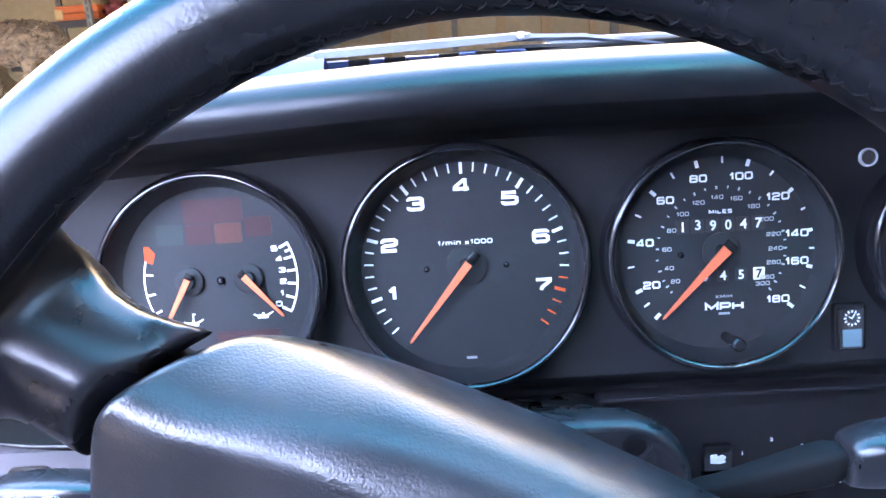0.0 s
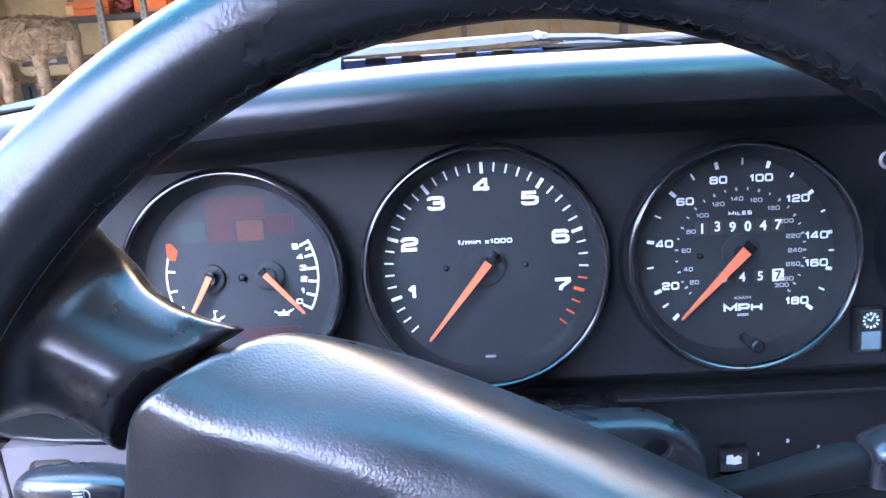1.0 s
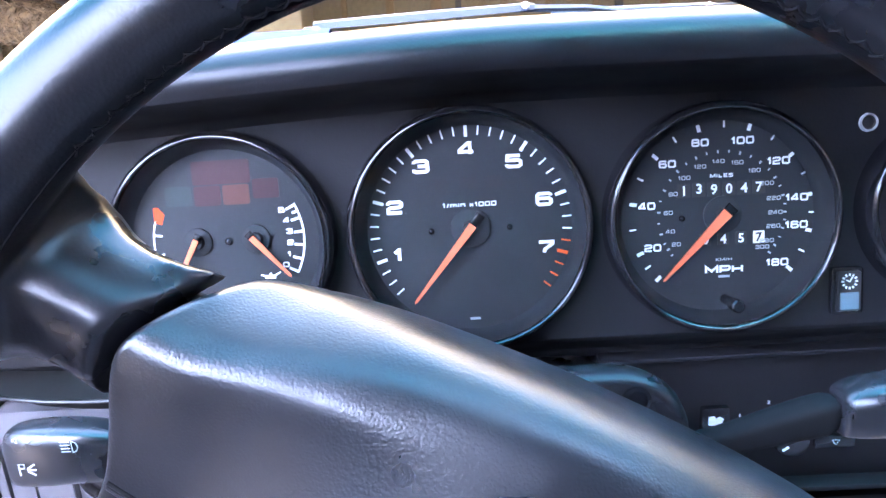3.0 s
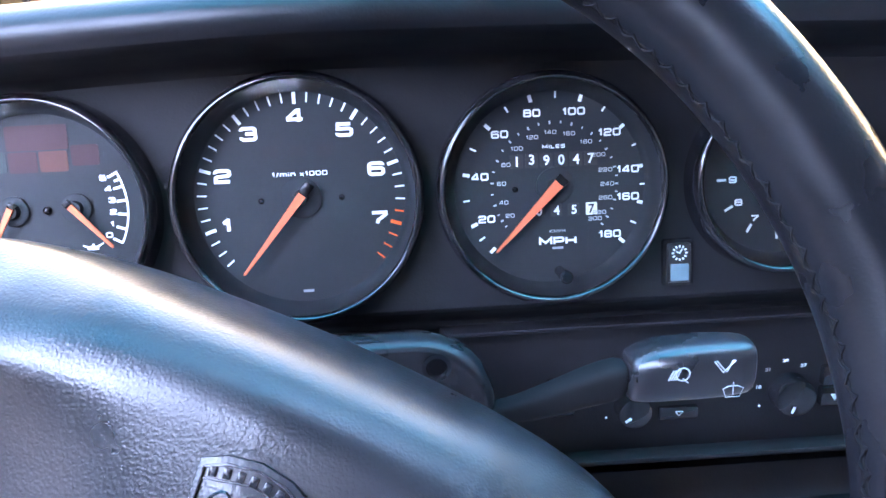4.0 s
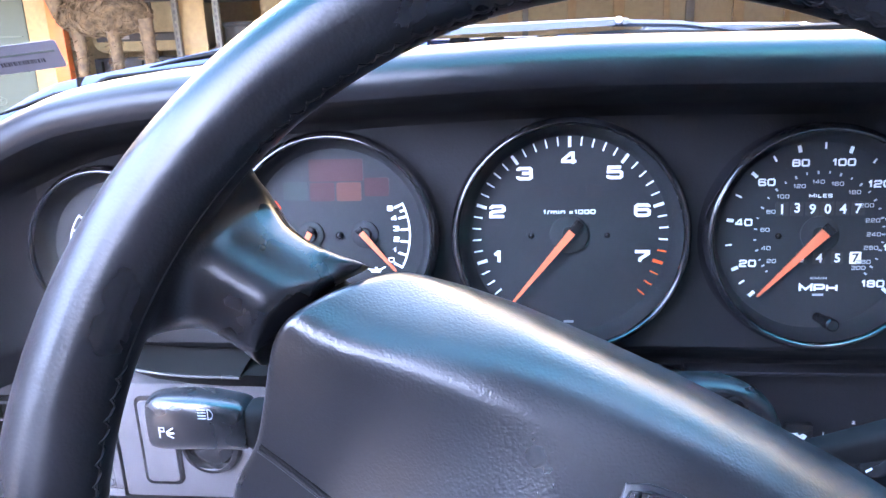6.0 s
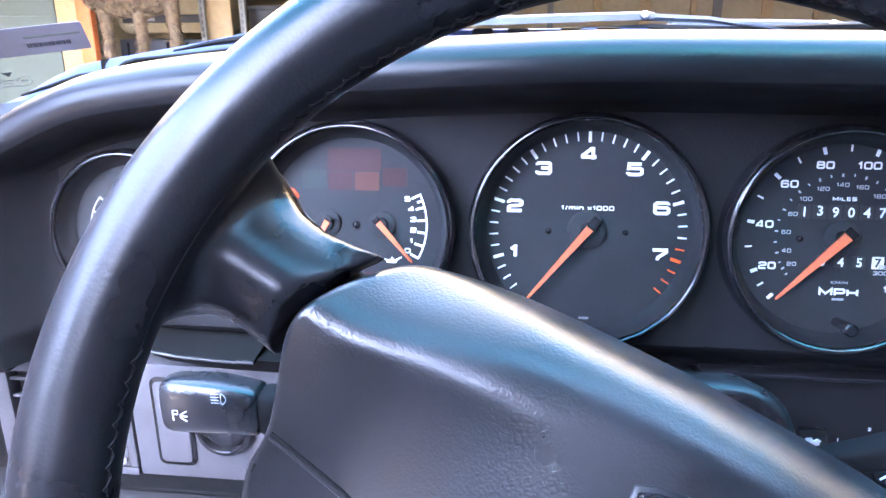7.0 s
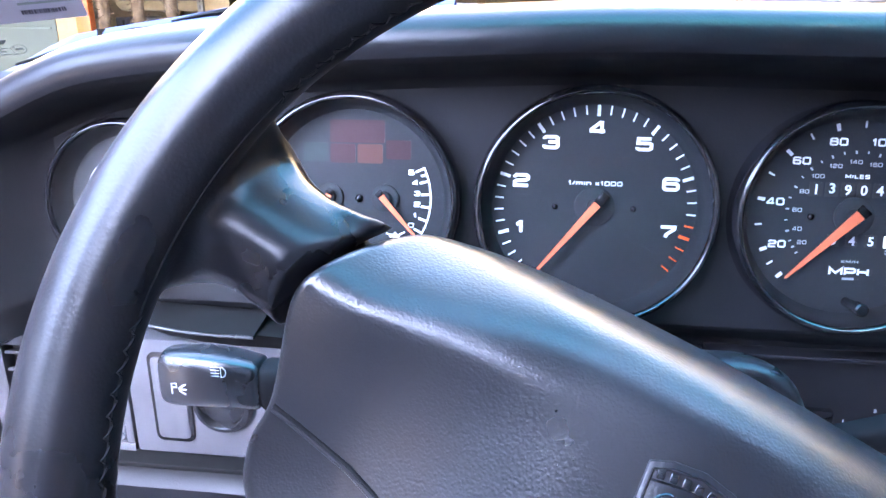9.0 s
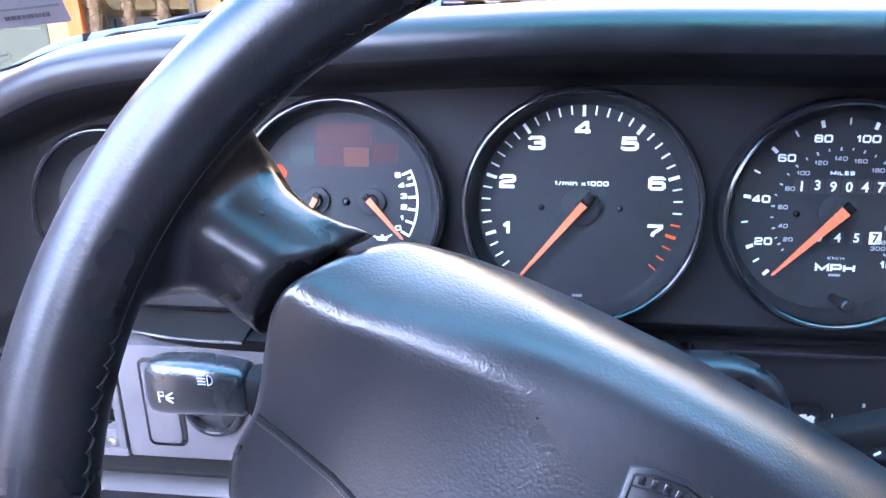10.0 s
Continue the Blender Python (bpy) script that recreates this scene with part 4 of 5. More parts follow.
part("switch_cap", prism(rounded(0.024, 0.008, 0.0012), 0.003, facing(0.213, 0.0145, 0.7000), 0.0006), GLOSSY, slide)
strokes("triangle", [[(-0.0022, 0.0014), (0.0022, 0.0014), (0, -0.0018), (-0.0022, 0.0014)]], facing(0.213, 0.0113, 0.7000), slide)
for z, sx in ((0.7195, 0), (0.7055, 1)):
    rk = thing("rocker_switch", (0.3095, 0.0145, z), "small black rocker switch with a white symbol", "switch", "paired rocker switches")
    part("switch_cap", prism(rounded(0.019, 0.0125, 0.0014), 0.0042, facing(0.3095, 0.0145, z), 0.0008), GLOSSY, rk)
    if sx:
        part("arrow", prism([(-0.003, 0.002), (0.003, 0.002), (0, -0.0025)], 0.0003, facing(0.3085, 0.0101, z)), INK, rk, smooth=False)
    else:
        part("arrow", prism(rounded(0.005, 0.004, 0.0008), 0.0003, facing(0.3085, 0.0101, z)), INK, rk, smooth=False)

# left of the column: blank button, lock, vent, knob
blank = thing("blank_switch", (-0.2635, 0.0135, 0.7055), "square blank push switch in a rounded frame", "switch")
part("switch_frame", prism(rounded(0.0275, 0.066, 0.0055), 0.0016, facing(-0.2640, 0.0142, 0.7050), 0.0006), GLOSSY, blank)
part("switch_cap", prism(rounded(0.0225, 0.0605, 0.0040), 0.0028, facing(-0.2640, 0.0142, 0.7050), 0.0012), GREY, blank, "dark grey blank cap")
lock = thing("ignition_lock", (-0.2285, 0.014, 0.7035), "round black lock collar below the light stalk", "lock")
part("collar", lathe([(0.0205, 0), (0.0205, 0.004), (0.019, 0.0062), (0.0165, 0.0066), (0.0150, 0.005), (0.0145, 0.0015)], facing(-0.2280, 0.0145, 0.7035), 40), GLOSSY, lock)
part("plug", lathe([(0.0146, 0.0), (0.0146, 0.0035), (0.0125, 0.005), (0, 0.0055)], facing(-0.2280, 0.0145, 0.7035), 32), PLASTIC, lock)
vent = thing("air_vent", (-0.35, 0.015, 0.70), "rectangular dash air vent with pale grey frame and black louvres", "vent")
VF = facing(-0.3455, 0.0198, 0.7015)
for w, h, x, y in ((0.0985, 0.008, 0.00125, 0.039), (0.0985, 0.008, 0.00125, -0.039), (0.012, 0.070, -0.042, 0), (0.0060, 0.070, 0.0475, 0)):
    part("frame_bar", box(w, h, 0.012, VF @ flat(x, y, 0.0), 0.001), GREY, vent)
for y in (0.0275, -0.0275):
    part("corner_plate", box(0.0090, 0.0145, 0.0105, VF @ flat(0.0398, y, 0.0), 0.0012), GREY, vent)
    part("screw", lathe([(0.0032, 0), (0.003, 0.0012), (0.0016, 0.0016), (0.0013, 0.0004), (0, 0.0004)], VF @ flat(0.0402, y + (0.002 if y > 0 else -0.002), 0.0052), 18), STEEL, vent, "bright countersunk screw")
for i in range(5):
    part("louvre", box(0.070, 0.0022, 0.017, VF @ flat(-0.0005, -0.026 + 0.013 * i, -0.004) @ Matrix.Rotation(radians(-18), 4, "X"), 0.0005), GREY, vent)
part("vent_back", box(0.08, 0.075, 0.004, VF @ flat(0, 0, -0.02)), RUBBER, vent)
part("thumb_wheel", lathe([(0.0170, -0.0024), (0.0186, -0.0014), (0.0186, 0.0014), (0.0170, 0.0024)], VF @ flat(0.0405, 0, -0.008) @ Matrix.Rotation(radians(90), 4, "Y"), 40), GLOSSY, vent)
lamp_knob = thing("lamp_knob", (-0.365, 0.0, 0.757), "round black knob at the dashboard's end", "knob")
part("knob_body", lathe([(0.011, 0), (0.0115, 0.012), (0.0135, 0.014), (0.0135, 0.021), (0.0115, 0.0235), (0, 0.0235)], facing(-0.366, 0.014, 0.7600), 32), GLOSSY, lamp_knob)

# ---- windscreen, cowl and wipers ----
def screen_point(x, f):
    """f runs from the foot (0) to the header (1)."""
    y, z = screen_base(x)
    q = ((x - 0.36) / 0.78) ** 2
    return Vector((x - 0.10 * f * (x - 0.36), y - (0.49 - 0.05 * q) * f, z + 0.004 + (1.27 - 0.02 * q - z) * f + 0.03 * math.sin(math.pi * f)))


xs = [0.36 + 0.80 * (i / 20 - 1) for i in range(41)]
screen = part("windscreen", loft([[screen_point(x, f / 8) for f in range(-1, 9)] for x in xs], closed=False), SHIELD)
tagged(screen, "raked clear windscreen with a green shade band", "windscreen", kind="structure")
screen.visible_shadow = False
cowl = thing("cowl", (0.36, 0.28, 0.9), "dark cowl panel below the windscreen, sky blue in its colour", "cowl", kind="structure")
part("cowl_panel", loft([[Vector((x, screen_base(x)[0] + a, screen_base(x)[1] + b)) for a, b in ((-0.012, -0.003), (0.0, 0.003), (0.012, 0.005), (0.028, 0.002), (0.05, -0.014), (0.06, -0.05))] for x in xs if x > -0.30], closed=False), COWL, cowl)
part("screen_gasket", tube([Vector((x, screen_base(x)[0] - 0.006, screen_base(x)[1] + 0.003)) for x in xs if x > -0.33], 0.0045, 8), RUBBER, cowl, "black rubber gasket")


def wiper(label, pivot, joint, tip, lift):
    w = thing("windscreen_wiper", pivot, label, "wiper", "windscreen wipers")
    a, b, c = Vector(pivot), Vector(joint), Vector(tip)
    secs = []
    for f, wd, hh in ((0, 0.0085, 0.004), (0.25, 0.0085, 0.0045), (0.6, 0.0075, 0.0045), (0.95, 0.0075, 0.004), (1.0, 0.006, 0.003)):
        p = a.lerp(b, f)
        secs.append([p + Vector((0, dy * wd, dz * hh)) for dy, dz in ((-1, -0.6), (-0.85, 0.6), (-0.4, 1), (0.4, 1), (0.85, 0.6), (1, -0.6))])
    part("arm", loft(secs), ARM, w, "flat dark steel arm")
    part("rivet", lathe([(0.0035, 0), (0.003, 0.0025), (0, 0.003)], Matrix.Translation(b + Vector((-0.008, -0.0066, 0.0008))) @ Matrix.Rotation(radians(70), 4, "X"), 16), STEEL, w)
    part("blade_holder", tube([b + Vector((-0.02, 0, 0)), b.lerp(c, 0.4) + Vector((0, 0, 0.002)), c], [0.0035, 0.003, 0.0014], 6), ARM, w)
    part("rubber", tube([a.lerp(b, 0.45) + Vector((0, 0.012, -0.010)), b + Vector((0, 0.012, -0.009)), c + Vector((0.05, 0.012, -0.002))], 0.003, 5), RUBBER, w)
    part("pivot_cap", lathe([(0.012, -0.012), (0.012, 0.0), (0.009, 0.004), (0, 0.005)], Matrix.Translation(a + Vector((0, 0, -0.004))), 24), PLASTIC, w)
    return w


wiper("dark steel wiper arm resting along the cowl", (-0.115, 0.252, 0.9590), (0.066, 0.252, 0.9630), (0.175, 0.25, 0.9500), 0)
wiper("dark steel wiper arm resting along the cowl", (0.085, 0.285, 0.9565), (0.225, 0.285, 0.9540), (0.40, 0.285, 0.9490), 0)
CORNER = [(-0.475, 0.145, 0.893), (-0.456, 0.148, 0.899), (-0.435, 0.15, 0.907), (-0.404, 0.15, 0.922), (-0.381, 0.152, 0.931), (-0.360, 0.158, 0.9352), (-0.31, 0.178, 0.9437), (-0.26, 0.195, 0.9535), (-0.18, 0.222, 0.957), (-0.10, 0.235, 0.957)]
part("corner_panel", loft([[Vector((x + a, y + b, z + d)) for a, b, d in ((0, 0.03, -0.02), (0, 0.008, -0.0025), (0, 0.0, 0.0), (0, -0.006, -0.0035), (0, -0.012, -0.012), (0, -0.020, -0.05))] for x, y, z in CORNER], closed=False), COWL, cowl, "corner of the cowl with reflected sky blue in its colour")
part("corner_gap", tube([(-0.416, 0.125, 0.910), (-0.387, 0.125, 0.918), (-0.366, 0.125, 0.924), (-0.341, 0.125, 0.928)], [0.001, 0.0016, 0.0022, 0.0012], 6), RUBBER, cowl)
part("corner_joint", box(0.0012, 0.01, 0.012, pose(-0.361, 0.152, 0.929)), RUBBER, cowl)
blade = thing("windscreen_wiper", (-0.30, 0.15, 0.938), "black wiper blade lying at the windscreen's corner", "wiper")
part("blade_rail", tube([(-0.348, 0.150, 0.929), (-0.342, 0.150, 0.932), (-0.334, 0.150, 0.9342), (-0.295, 0.152, 0.938), (-0.240, 0.160, 0.9435)], [0.0018, 0.0024, 0.0022, 0.0014, 0.0014], 6), RUBBER, blade)
part("blade_rubber", tube([(-0.312, 0.168, 0.9405), (-0.285, 0.172, 0.9455), (-0.255, 0.178, 0.9495), (-0.20, 0.19, 0.9525)], [0.0008, 0.0022, 0.0034, 0.0034], 6), RUBBER, blade)
linkage = thing("wiper_linkage", (-0.02, 0.262, 0.946), "sky tinted wiper linkage bracket with dark slots", "bracket")
part("bracket", box(0.17, 0.018, 0.010, pose(-0.02, 0.268, 0.9490), 0.003), COWL, linkage)
for x in (-0.075, -0.045, 0.0, 0.03):
    part("bracket_slot", box(0.018, 0.010, 0.006, pose(x, 0.2575, 0.9515), 0.002), RUBBER, linkage)

# film label and etched marks on the glass
def on_glass(x, f):
    p = screen_point(x, f)
    du = (screen_point(x + 0.01, f) - screen_point(x - 0.01, f)).normalized()
    dv = (screen_point(x, f + 0.02) - screen_point(x, f - 0.02)).normalized()
    n = du.cross(dv).normalized()
    dv = n.cross(du)
    return Matrix.Translation(p) @ Matrix((du, dv, n)).transposed().to_4x4()


def label_on_glass():
    m = on_glass(-0.3855, 0.0770) @ flat(0, 0, 0.0015, 1)
    t = thing("film_label", m.translation, "white film label with a printed barcode on the windscreen", "label")
    part("film", prism(rounded(0.090, 0.0255, 0.002), 0.0004, m), PAPER, t, smooth=False)
    slab("print_bar", 0.036, 0.0018, ETCH, t, m @ flat(0.024, 0.0035, 0.0006))
    x = 0.006
    while x < 0.034:
        w = random.choice((0.0005, 0.0008, 0.0012))
        slab("barcode_bar", w, 0.0036, BLACKINK, t, m @ flat(x + w / 2, -0.0040, 0.0006))
        x += w + random.choice((0.0005, 0.0009))
    m = on_glass(-0.4035, 0.0230) @ flat(0, 0, 0.001)
    e = thing("glass_mark", m.translation, "small etched maker's mark in the windscreen corner", "etching")
    part("etched_triangle", prism([(-0.0035, 0.0058), (0.0040, 0.0058), (0.0002, 0.0012)], 0.0003, m), ETCH, e, smooth=False)
    for x, y, w in ((-0.004, -0.0025, 0.011), (0.0045, -0.0025, 0.003), (-0.006, -0.0055, 0.012), (-0.004, -0.0085, 0.012), (0.004, -0.0095, 0.004)):
        slab("etched_bar", w, 0.0009, ETCH, e, m @ flat(x, y, 0))
    part("etched_ring", arc_band(m @ flat(0.0085, -0.0045), 0.0046, 0.0005, 0, 360), ETCH, e, smooth=False)
    slab("etched_bar", 0.0045, 0.0018, ETCH, e, m @ flat(0.0085, -0.0045))


label_on_glass()

# ---- cabin shell behind and round the driver ----
def shell(name, pts, thick, mat, label, cat):
    bm = bmesh.new()
    v = [bm.verts.new(p) for p in pts]
    f = bm.faces.new(v)
    bm.normal_update()
    up = bmesh.ops.extrude_face_region(bm, geom=[f])
    bmesh.ops.translate(bm, vec=f.normal * thick, verts=[g for g in up["geom"] if isinstance(g, bmesh.types.BMVert)])
    return tagged(part(name, bm, mat, smooth=False), label, cat, kind="structure")


# left edge stops short so that open sky brightens the boss pad
shell("ceiling", [(-0.185, -0.25, 1.28), (1.06, -0.25, 1.28), (1.18, -1.42, 1.26), (-0.185, -1.42, 1.26)], 0.03, LINING, "grey cloth headlining, cut short on the left to let sky in", "headlining")
for side, x0, x1 in (("wall_west", -0.46, -0.30), ("wall_east", 1.18, 1.02)):
    if x0 < 0:
        shell(side, [(x0, -1.4, 0.25), (x0, -1.4, 1.03), (x0, -0.60, 1.03), (x0, -0.55, 0.90), (x0, -0.52, 0.25)], 0.05, TRIM, "grey vinyl rear side panel of the cabin", "side panel")
        shell("door_pillar", [(x0, -0.60, 1.03), (x0, -0.69, 1.03), (x0, -0.76, 1.27), (x0, -0.68, 1.27)], 0.05, TRIM, "grey vinyl pillar behind the driver's door", "pillar")
        shell("rear_pillar", [(x0, -1.15, 1.03), (x0, -1.4, 1.03), (x0, -1.4, 1.27), (x0, -1.10, 1.27)], 0.05, TRIM, "grey vinyl pillar behind the side window", "pillar")
    else:
        shell(side, [(x0, 0.3, 0.25), (x0, -1.4, 0.25), (x0, -1.4, 0.86), (x0, 0.10, 0.86)], 0.05, TRIM, "grey vinyl side panel of the cabin", "side panel")
    part("pillar_" + side[-4:], tube([(x0 + (0.01 if x0 < 0 else -0.01), 0.10, 0.86), screen_point(-0.44 if x0 < 0 else 1.16, 0.5), (x1, -0.16, 1.28)], 0.022, 10), LINING)
    tagged(bpy.data.objects["pillar_" + side[-4:]], "grey windscreen pillar", "pillar", kind="structure")
shell("hinge_pillar", [(-0.47, 0.12, 0.25), (-0.47, 0.12, 0.905), (-0.47, 0.0, 0.82), (-0.47, -0.03, 0.25)], 0.05, TRIM, "black hinge pillar trim at the dashboard's end", "pillar")
# unseen door, set and raised to hold side light off the dials
shell("car_door_left", [(-0.48, 0.10, 0.30), (-0.48, 0.10, 1.12), (-0.86, -0.80, 1.07), (-0.86, -0.80, 0.30)], 0.07, LINER, "unseen opened car door that blocks side light, lining lightened as fill", "car door")
# no rear window: closed to the roof against reflections in the dial glass
shell("wall_south", [(-0.46, -1.4, 0.25), (1.18, -1.4, 0.25), (1.18, -1.4, 1.27), (-0.46, -1.4, 1.27)], 0.05, TRIM, "unseen grey rear bulkhead, closed to keep light off the dials", "bulkhead")
quarter = part("quarter_window", box(0.005, 0.56, 0.25, pose(-0.485, -0.92, 1.15)), REAR, smooth=False)
tagged(quarter, "dark tinted quarter window behind the door", "window", kind="structure")
quarter.visible_shadow = False
shell("cabin_floor", [(-0.46, 0.3, 0.25), (1.18, 0.3, 0.25), (1.18, -1.4, 0.25), (-0.46, -1.4, 0.25)], 0.03, LINING, "dark carpeted cabin floor", "floor")

# ---- workshop ahead of the car ----
bm = bmesh.new()
bmesh.ops.create_grid(bm, x_segments=8, y_segments=8, size=400)
tagged(part("ground", bm, CONCRETE, smooth=False), "grey asphalt yard floor", "ground", kind="structure")
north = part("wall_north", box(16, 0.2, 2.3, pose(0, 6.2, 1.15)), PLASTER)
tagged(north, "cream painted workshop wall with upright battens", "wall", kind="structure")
for i in range(26):
    part("batten", box(0.05 + 0.02 * (i % 3), 0.03, 2.3, pose(-4.0 + 0.34 * i + 0.05 * (i % 4), 6.085, 1.15), 0.004), PLY if i % 4 else GALV, north, smooth=False)
# unseen slab, added to keep sun and sky off the goods
tagged(part("workshop_roof", box(24, 4.94, 0.10, pose(0, 4.43, 2.06)), PLY), "unseen flat roof added to shade the workshop goods", "roof", kind="structure")
# unseen band, added so the pad and hood edges reflect warm light
tagged(part("fascia", box(24, 0.12, 0.86, pose(0, 1.90, 2.02)), BOUNCE), "unseen bright cream fascia added as a warm reflector for the pad", "fascia", kind="structure")

# two unseen walls, added to darken the goods from the sides
tagged(part("wall_east_yard", box(0.2, 4.6, 2.3, pose(3.2, 4.4, 1.15)), PLASTER), "unseen cream side wall added to shade the workshop goods", "wall", kind="structure")
tagged(part("wall_west_yard", box(0.2, 4.6, 2.3, pose(-5.2, 4.4, 1.15)), PLASTER), "unseen cream side wall added to shade the workshop goods", "wall", kind="structure")

# unseen sun blocker; its height keeps cowl and cabin in shade
tagged(part("wall_south_yard", box(14, 0.3, 7.3, pose(7.2, -4.2, 3.65)), RENDERED), "unseen red brown wall added to keep the sun off the car", "wall", kind="structure")

# added out of view to hide the sky strip mirrored in the oil gauge
tagged(part("wall_back_yard", box(13, 0.3, 2.9, pose(-6.4, -8.2, 1.45)), RENDERED), "unseen low red brown wall that darkens the dial glass reflection", "wall", kind="structure")

# unseen wall that holds back sun and sky on the right side
tagged(part("wall_far_east", box(0.3, 20, 6.0, pose(7.5, -1.0, 3.0)), RENDERED), "unseen red brown wall added to cut light from the right", "wall", kind="structure")
tagged(part("wall_far_west", box(0.3, 24, 3.0, pose(-6, -6, 1.5)), RENDERED), "red brown building wall beside the car", "wall", kind="structure")

board = thing("pale_board", (-3.4, 4.0, 0), "pale green painted board beside an orange rack post", "board")
part("panel", box(1.2, 0.04, 2.2, pose(-3.62, 4.03, 1.1), 0.004), MINT, board)
part("edge_strip", box(0.16, 0.05, 2.2, pose(-2.925, 4.02, 1.1), 0.004), PLY, board, "tan edge strip")
part("panel_rail", box(1.1, 0.012, 0.008, pose(-3.60, 4.004, 0.815)), ETCH, board)
part("panel_rail", box(1.1, 0.012, 0.008, pose(-3.60, 4.004, 1.03)), ETCH, board)
rack = thing("storage_rack", (-2.2, 4.4, 0), "steel storage rack with one orange post and slotted posts", "rack")
part("upright", box(0.095, 0.06, 2.2, pose(-2.795, 3.98, 1.10), 0.006), POST, rack, "bright orange steel post")
for x, y in ((-2.075, 4.06), (-1.80, 4.02), (-2.36, 4.3)):
    post = part("upright", box(0.036, 0.03, 2.2, pose(x, y, 1.10), 0.002), GALV, rack, "slotted galvanised post")
    for k in range(22):
        slab("slot", 0.010, 0.024, DARKGOODS, post, pose(x, y - 0.0155, 0.70 + 0.04 * k) @ Matrix.Rotation(radians(90), 4, "X"), depth=0.002)
part("shelf", box(0.75, 0.5, 0.035, pose(-2.03, 4.42, 1.235), 0.003), DARKGOODS, rack, "dark shelf board")
part("shelf", box(1.0, 0.5, 0.03, pose(-2.25, 4.42, 0.62), 0.003), DARKGOODS, rack, "dark shelf board")

tub = thing("cream_tub", (-2.45, 4.45, 0.9), "large cream plastic tub with rounded corners on the rack", "tub")
part("tub_body", prism(rounded(0.68, 0.62, 0.07, 6), 0.45, Matrix.Translation((-2.44, 4.75, 1.225)) @ Matrix.Rotation(radians(90), 4, "X"), 0.02), PLASTER, tub)
part("tub_slot", box(0.60, 0.012, 0.05, pose(-2.44, 4.292, 1.005), 0.004), DARKGOODS, tub, "dark slot in the tub")
part("tub_plate", box(0.10, 0.006, 0.022, pose(-2.56, 4.283, 1.005), 0.003), PAPER, tub, "small pale plate")
# dark block standing in for the shaded gap under the tub
gap_block = thing("storage_crate", (-2.45, 4.5, 0.635), "dark ribbed block filling the black gap below the cream tub", "crate")
part("crate_body", box(0.80, 0.36, 0.24, pose(-2.40, 4.5, 0.757), 0.01), DARKGOODS, gap_block)
for k in range(6):
    part("crate_rib", box(0.014, 0.014, 0.20, pose(-2.74 + 0.14 * k, 4.318, 0.757), 0.003), RUBBER, gap_block)
panel = thing("plywood_sheet", (-1.995, 4.1, 0), "pale yellow plywood sheet standing at the rack", "sheet")
part("sheet", box(0.16, 0.02, 1.21, pose(-1.995, 4.12, 0.605), 0.002), PLY, panel)
back = thing("cream_cabinet", (-1.35, 4.7, 0), "cream metal cabinet behind the rack", "cabinet")
part("cabinet_body", box(0.75, 0.4, 1.6, pose(-1.33, 4.75, 0.8), 0.01), PLASTER, back)
part("cabinet_door", box(0.36, 0.02, 1.5, pose(-1.52, 4.54, 0.8), 0.006), PLASTER, back)
part("cabinet_door", box(0.36, 0.02, 1.5, pose(-1.14, 4.54, 0.8), 0.006), PLASTER, back)
# plain dark body filling the dark area behind the post
drum = thing("black_bin", (-1.80, 4.5, 0), "plain dark cylinder behind a slotted post", "bin")
part("bin_body", lathe([(0.0, 0.0), (0.12, 0.0), (0.14, 1.05), (0.15, 1.06), (0.15, 1.08), (0.0, 1.08)], Matrix.Translation((-1.80, 4.5, 0.0)), 32), DARKGOODS, drum)
tray = thing("orange_tray", (-2.22, 4.3, 1.2525), "stack of orange plastic trays on the dark shelf", "tray")
for k in range(2):
    part("tray_body", box(0.26, 0.24, 0.042, pose(-2.215, 4.32, 1.2735 + 0.044 * k), 0.006), POST, tray)
part("tray_end", box(0.05, 0.245, 0.06, pose(-2.325, 4.318, 1.29), 0.006), CARD, tray)
tray2 = thing("orange_tray", (-1.92, 4.3, 1.2525), "orange plastic tray on the dark shelf", "tray")
part("tray_body", box(0.20, 0.24, 0.075, pose(-1.83, 4.32, 1.291), 0.006), POST, tray2)
cloth = bmesh.new()
bmesh.ops.create_icosphere(cloth, subdivisions=4, radius=1.0)
for v in cloth.verts:
    k = 1 + 0.28 * noise.noise(v.co * 2.3) + 0.10 * noise.noise(v.co * 7)
    v.co = Vector((-2.005 + 0.085 * v.co.x * k, 4.3 + 0.08 * v.co.y * k, 1.305 + 0.055 * v.co.z * k))
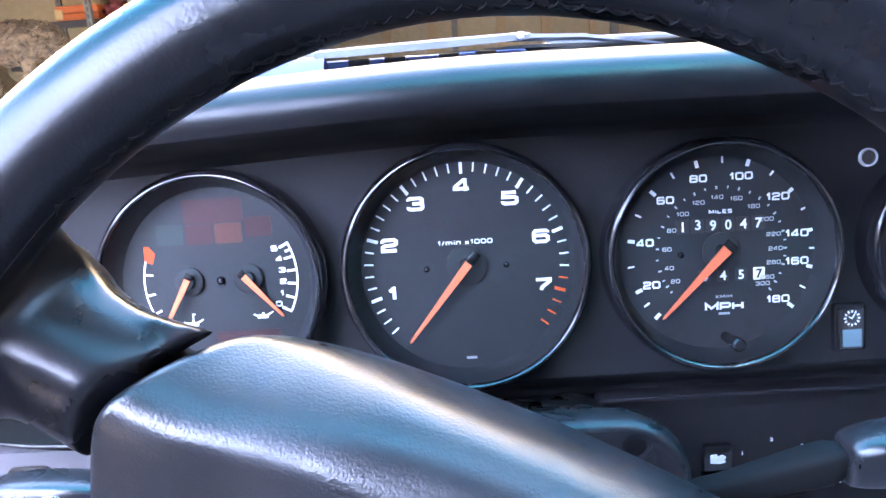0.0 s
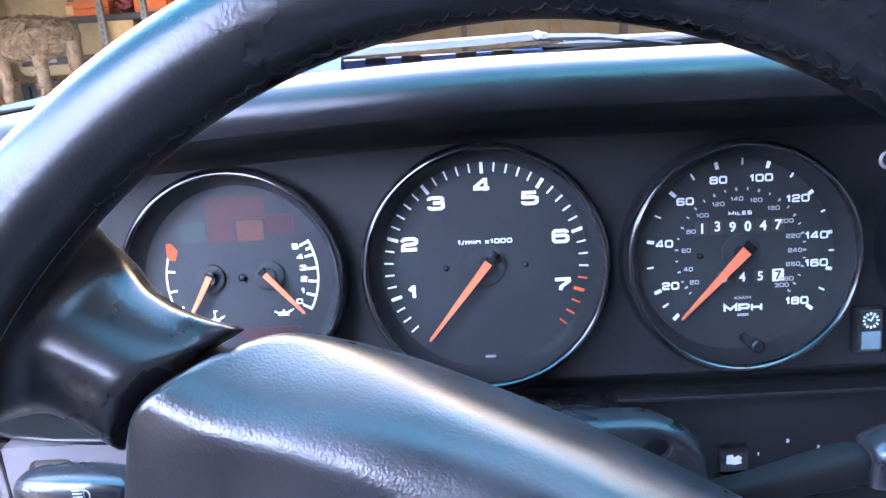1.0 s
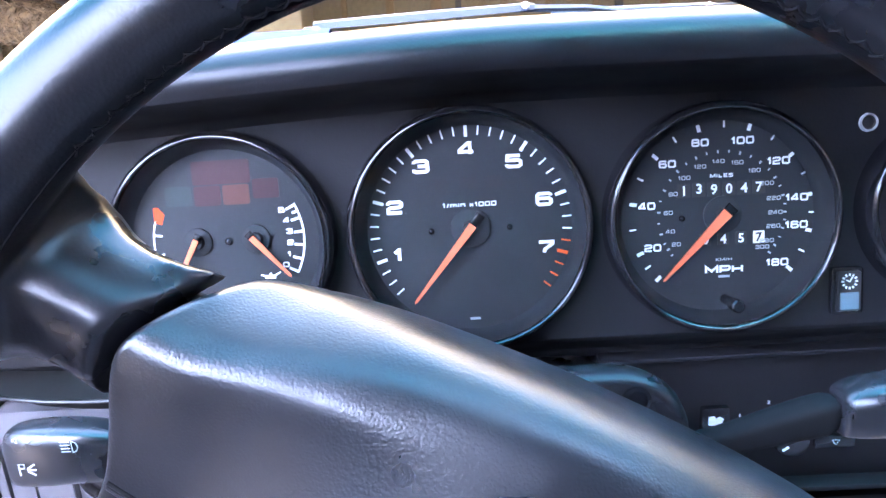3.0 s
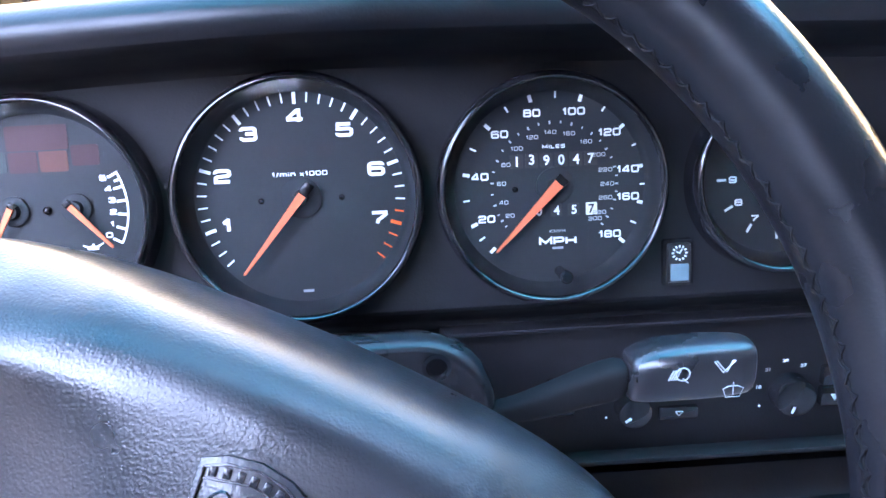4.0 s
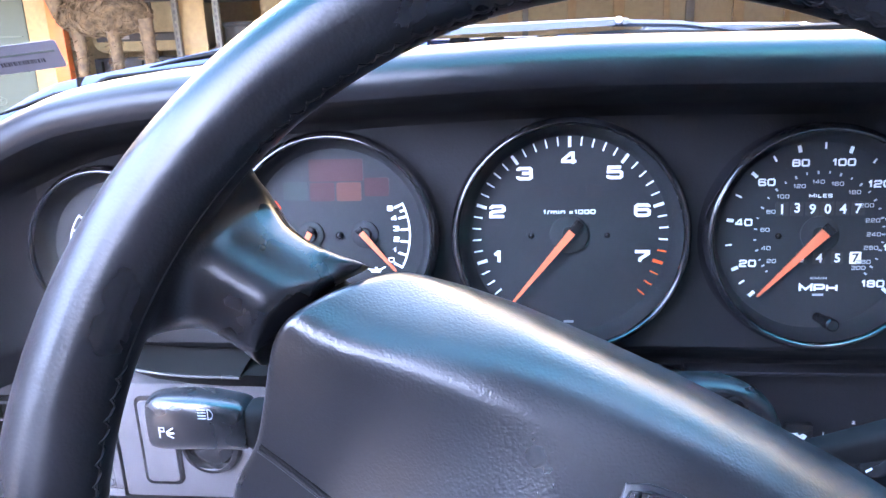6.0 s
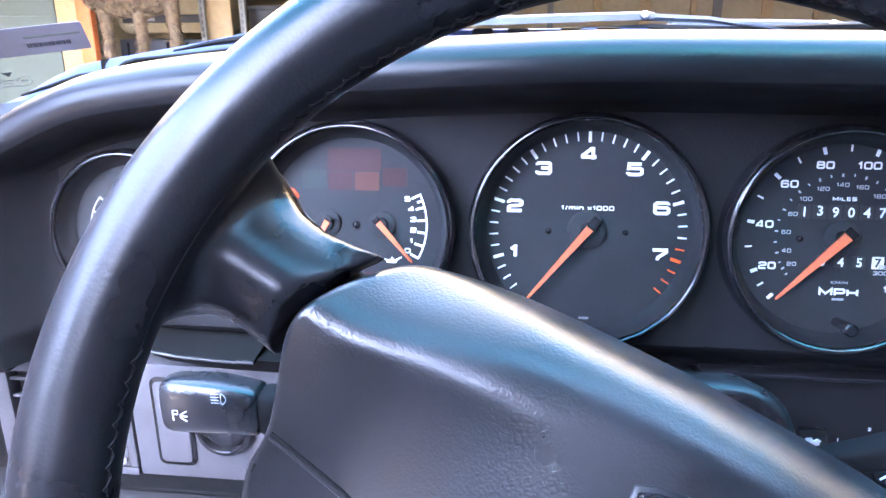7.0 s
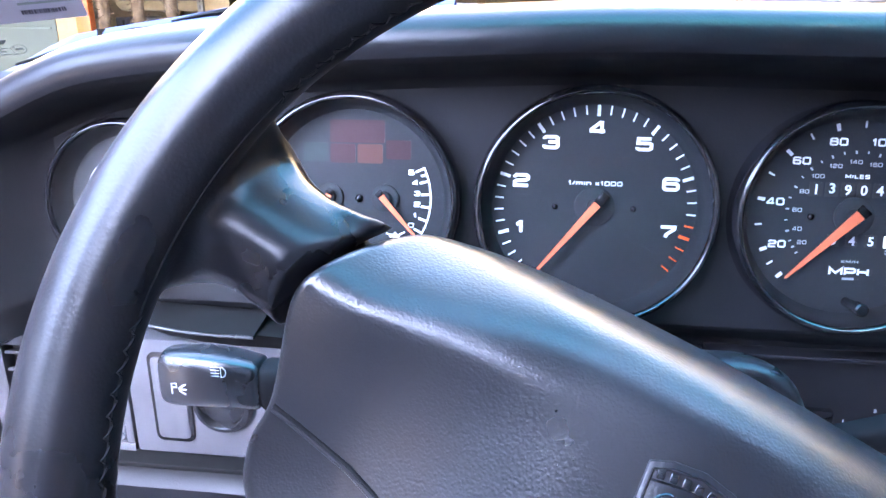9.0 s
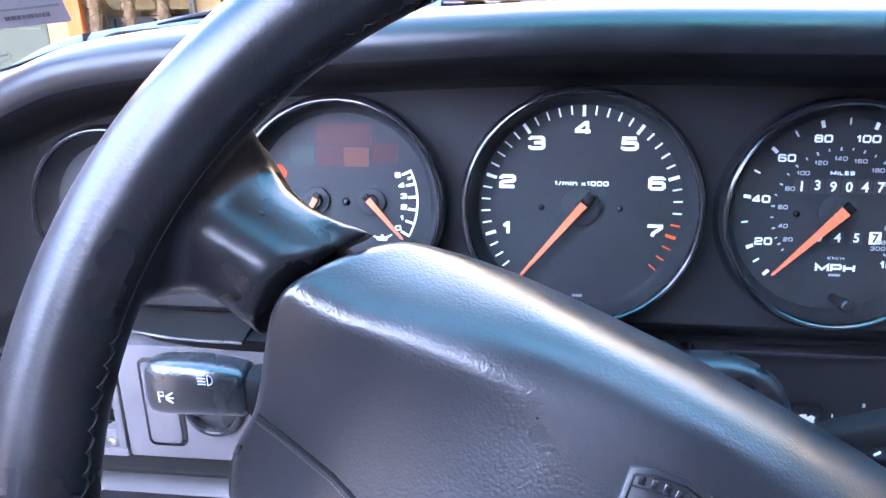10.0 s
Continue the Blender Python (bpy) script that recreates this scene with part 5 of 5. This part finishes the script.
tagged(part("crumpled_cloth", cloth, MAROON), "crumpled dark red cloth on the dark shelf", "cloth")

# garden ornament of woven twigs: body on four legs, one plain mesh
fig = bmesh.new()
bmesh.ops.create_icosphere(fig, subdivisions=4, radius=1.0)
for v in fig.verts:
    k = 1 + 0.10 * noise.noise(v.co * 3.1)
    v.co = Vector((-2.40 + 0.28 * v.co.x * k, 3.82 + 0.12 * v.co.y * k, 1.13 + 0.115 * v.co.z * k))
for x, y in ((-2.560, 3.79), (-2.338, 3.78), (-2.145, 3.80)):
    tube([(x, y, 1.10), (x + 0.008, y, 0.9), (x - 0.012, y, 0.70), (x, y, 0.0)], [0.045, 0.032, 0.027, 0.028], 10, fig)
tube([(-2.64, 3.82, 1.15), (-2.70, 3.82, 1.27), (-2.70, 3.82, 1.38)], [0.07, 0.055, 0.06], 10, fig)
rnd = random.Random(5)
for k in range(900):
    th, ph = rnd.uniform(0, 2 * math.pi), math.acos(rnd.uniform(-1, 1))
    d = Vector((math.sin(ph) * math.cos(th), math.sin(ph) * math.sin(th), math.cos(ph)))
    p = Vector((-2.40 + 0.28 * d.x, 3.82 + 0.12 * d.y, 1.13 + 0.115 * d.z))
    t = Vector((rnd.gauss(0, 1), rnd.gauss(0, 1), rnd.gauss(0, 1)))
    t = (t - d * t.dot(d)).normalized() * rnd.uniform(0.02, 0.05)
    tube([p - t, p + d * rnd.uniform(0.006, 0.02), p + t], 0.0028, 3, fig)
for k in range(420):
    x, y = rnd.choice(((-2.560, 3.79), (-2.338, 3.78), (-2.145, 3.80)))
    a, z = rnd.uniform(0, 2 * math.pi), rnd.uniform(0.70, 1.05)
    p = Vector((x + 0.032 * math.cos(a), y + 0.032 * math.sin(a), z))
    t = Vector((rnd.gauss(0, 0.6), rnd.gauss(0, 0.6), rnd.gauss(0, 1))).normalized() * rnd.uniform(0.015, 0.04)
    tube([p - t, p + t * 0.2 + Vector((0.006, 0, 0)), p + t], 0.0026, 3, fig)
tagged(part("garden_figure", fig, NET), "brown woven twig garden figure on legs", "ornament")
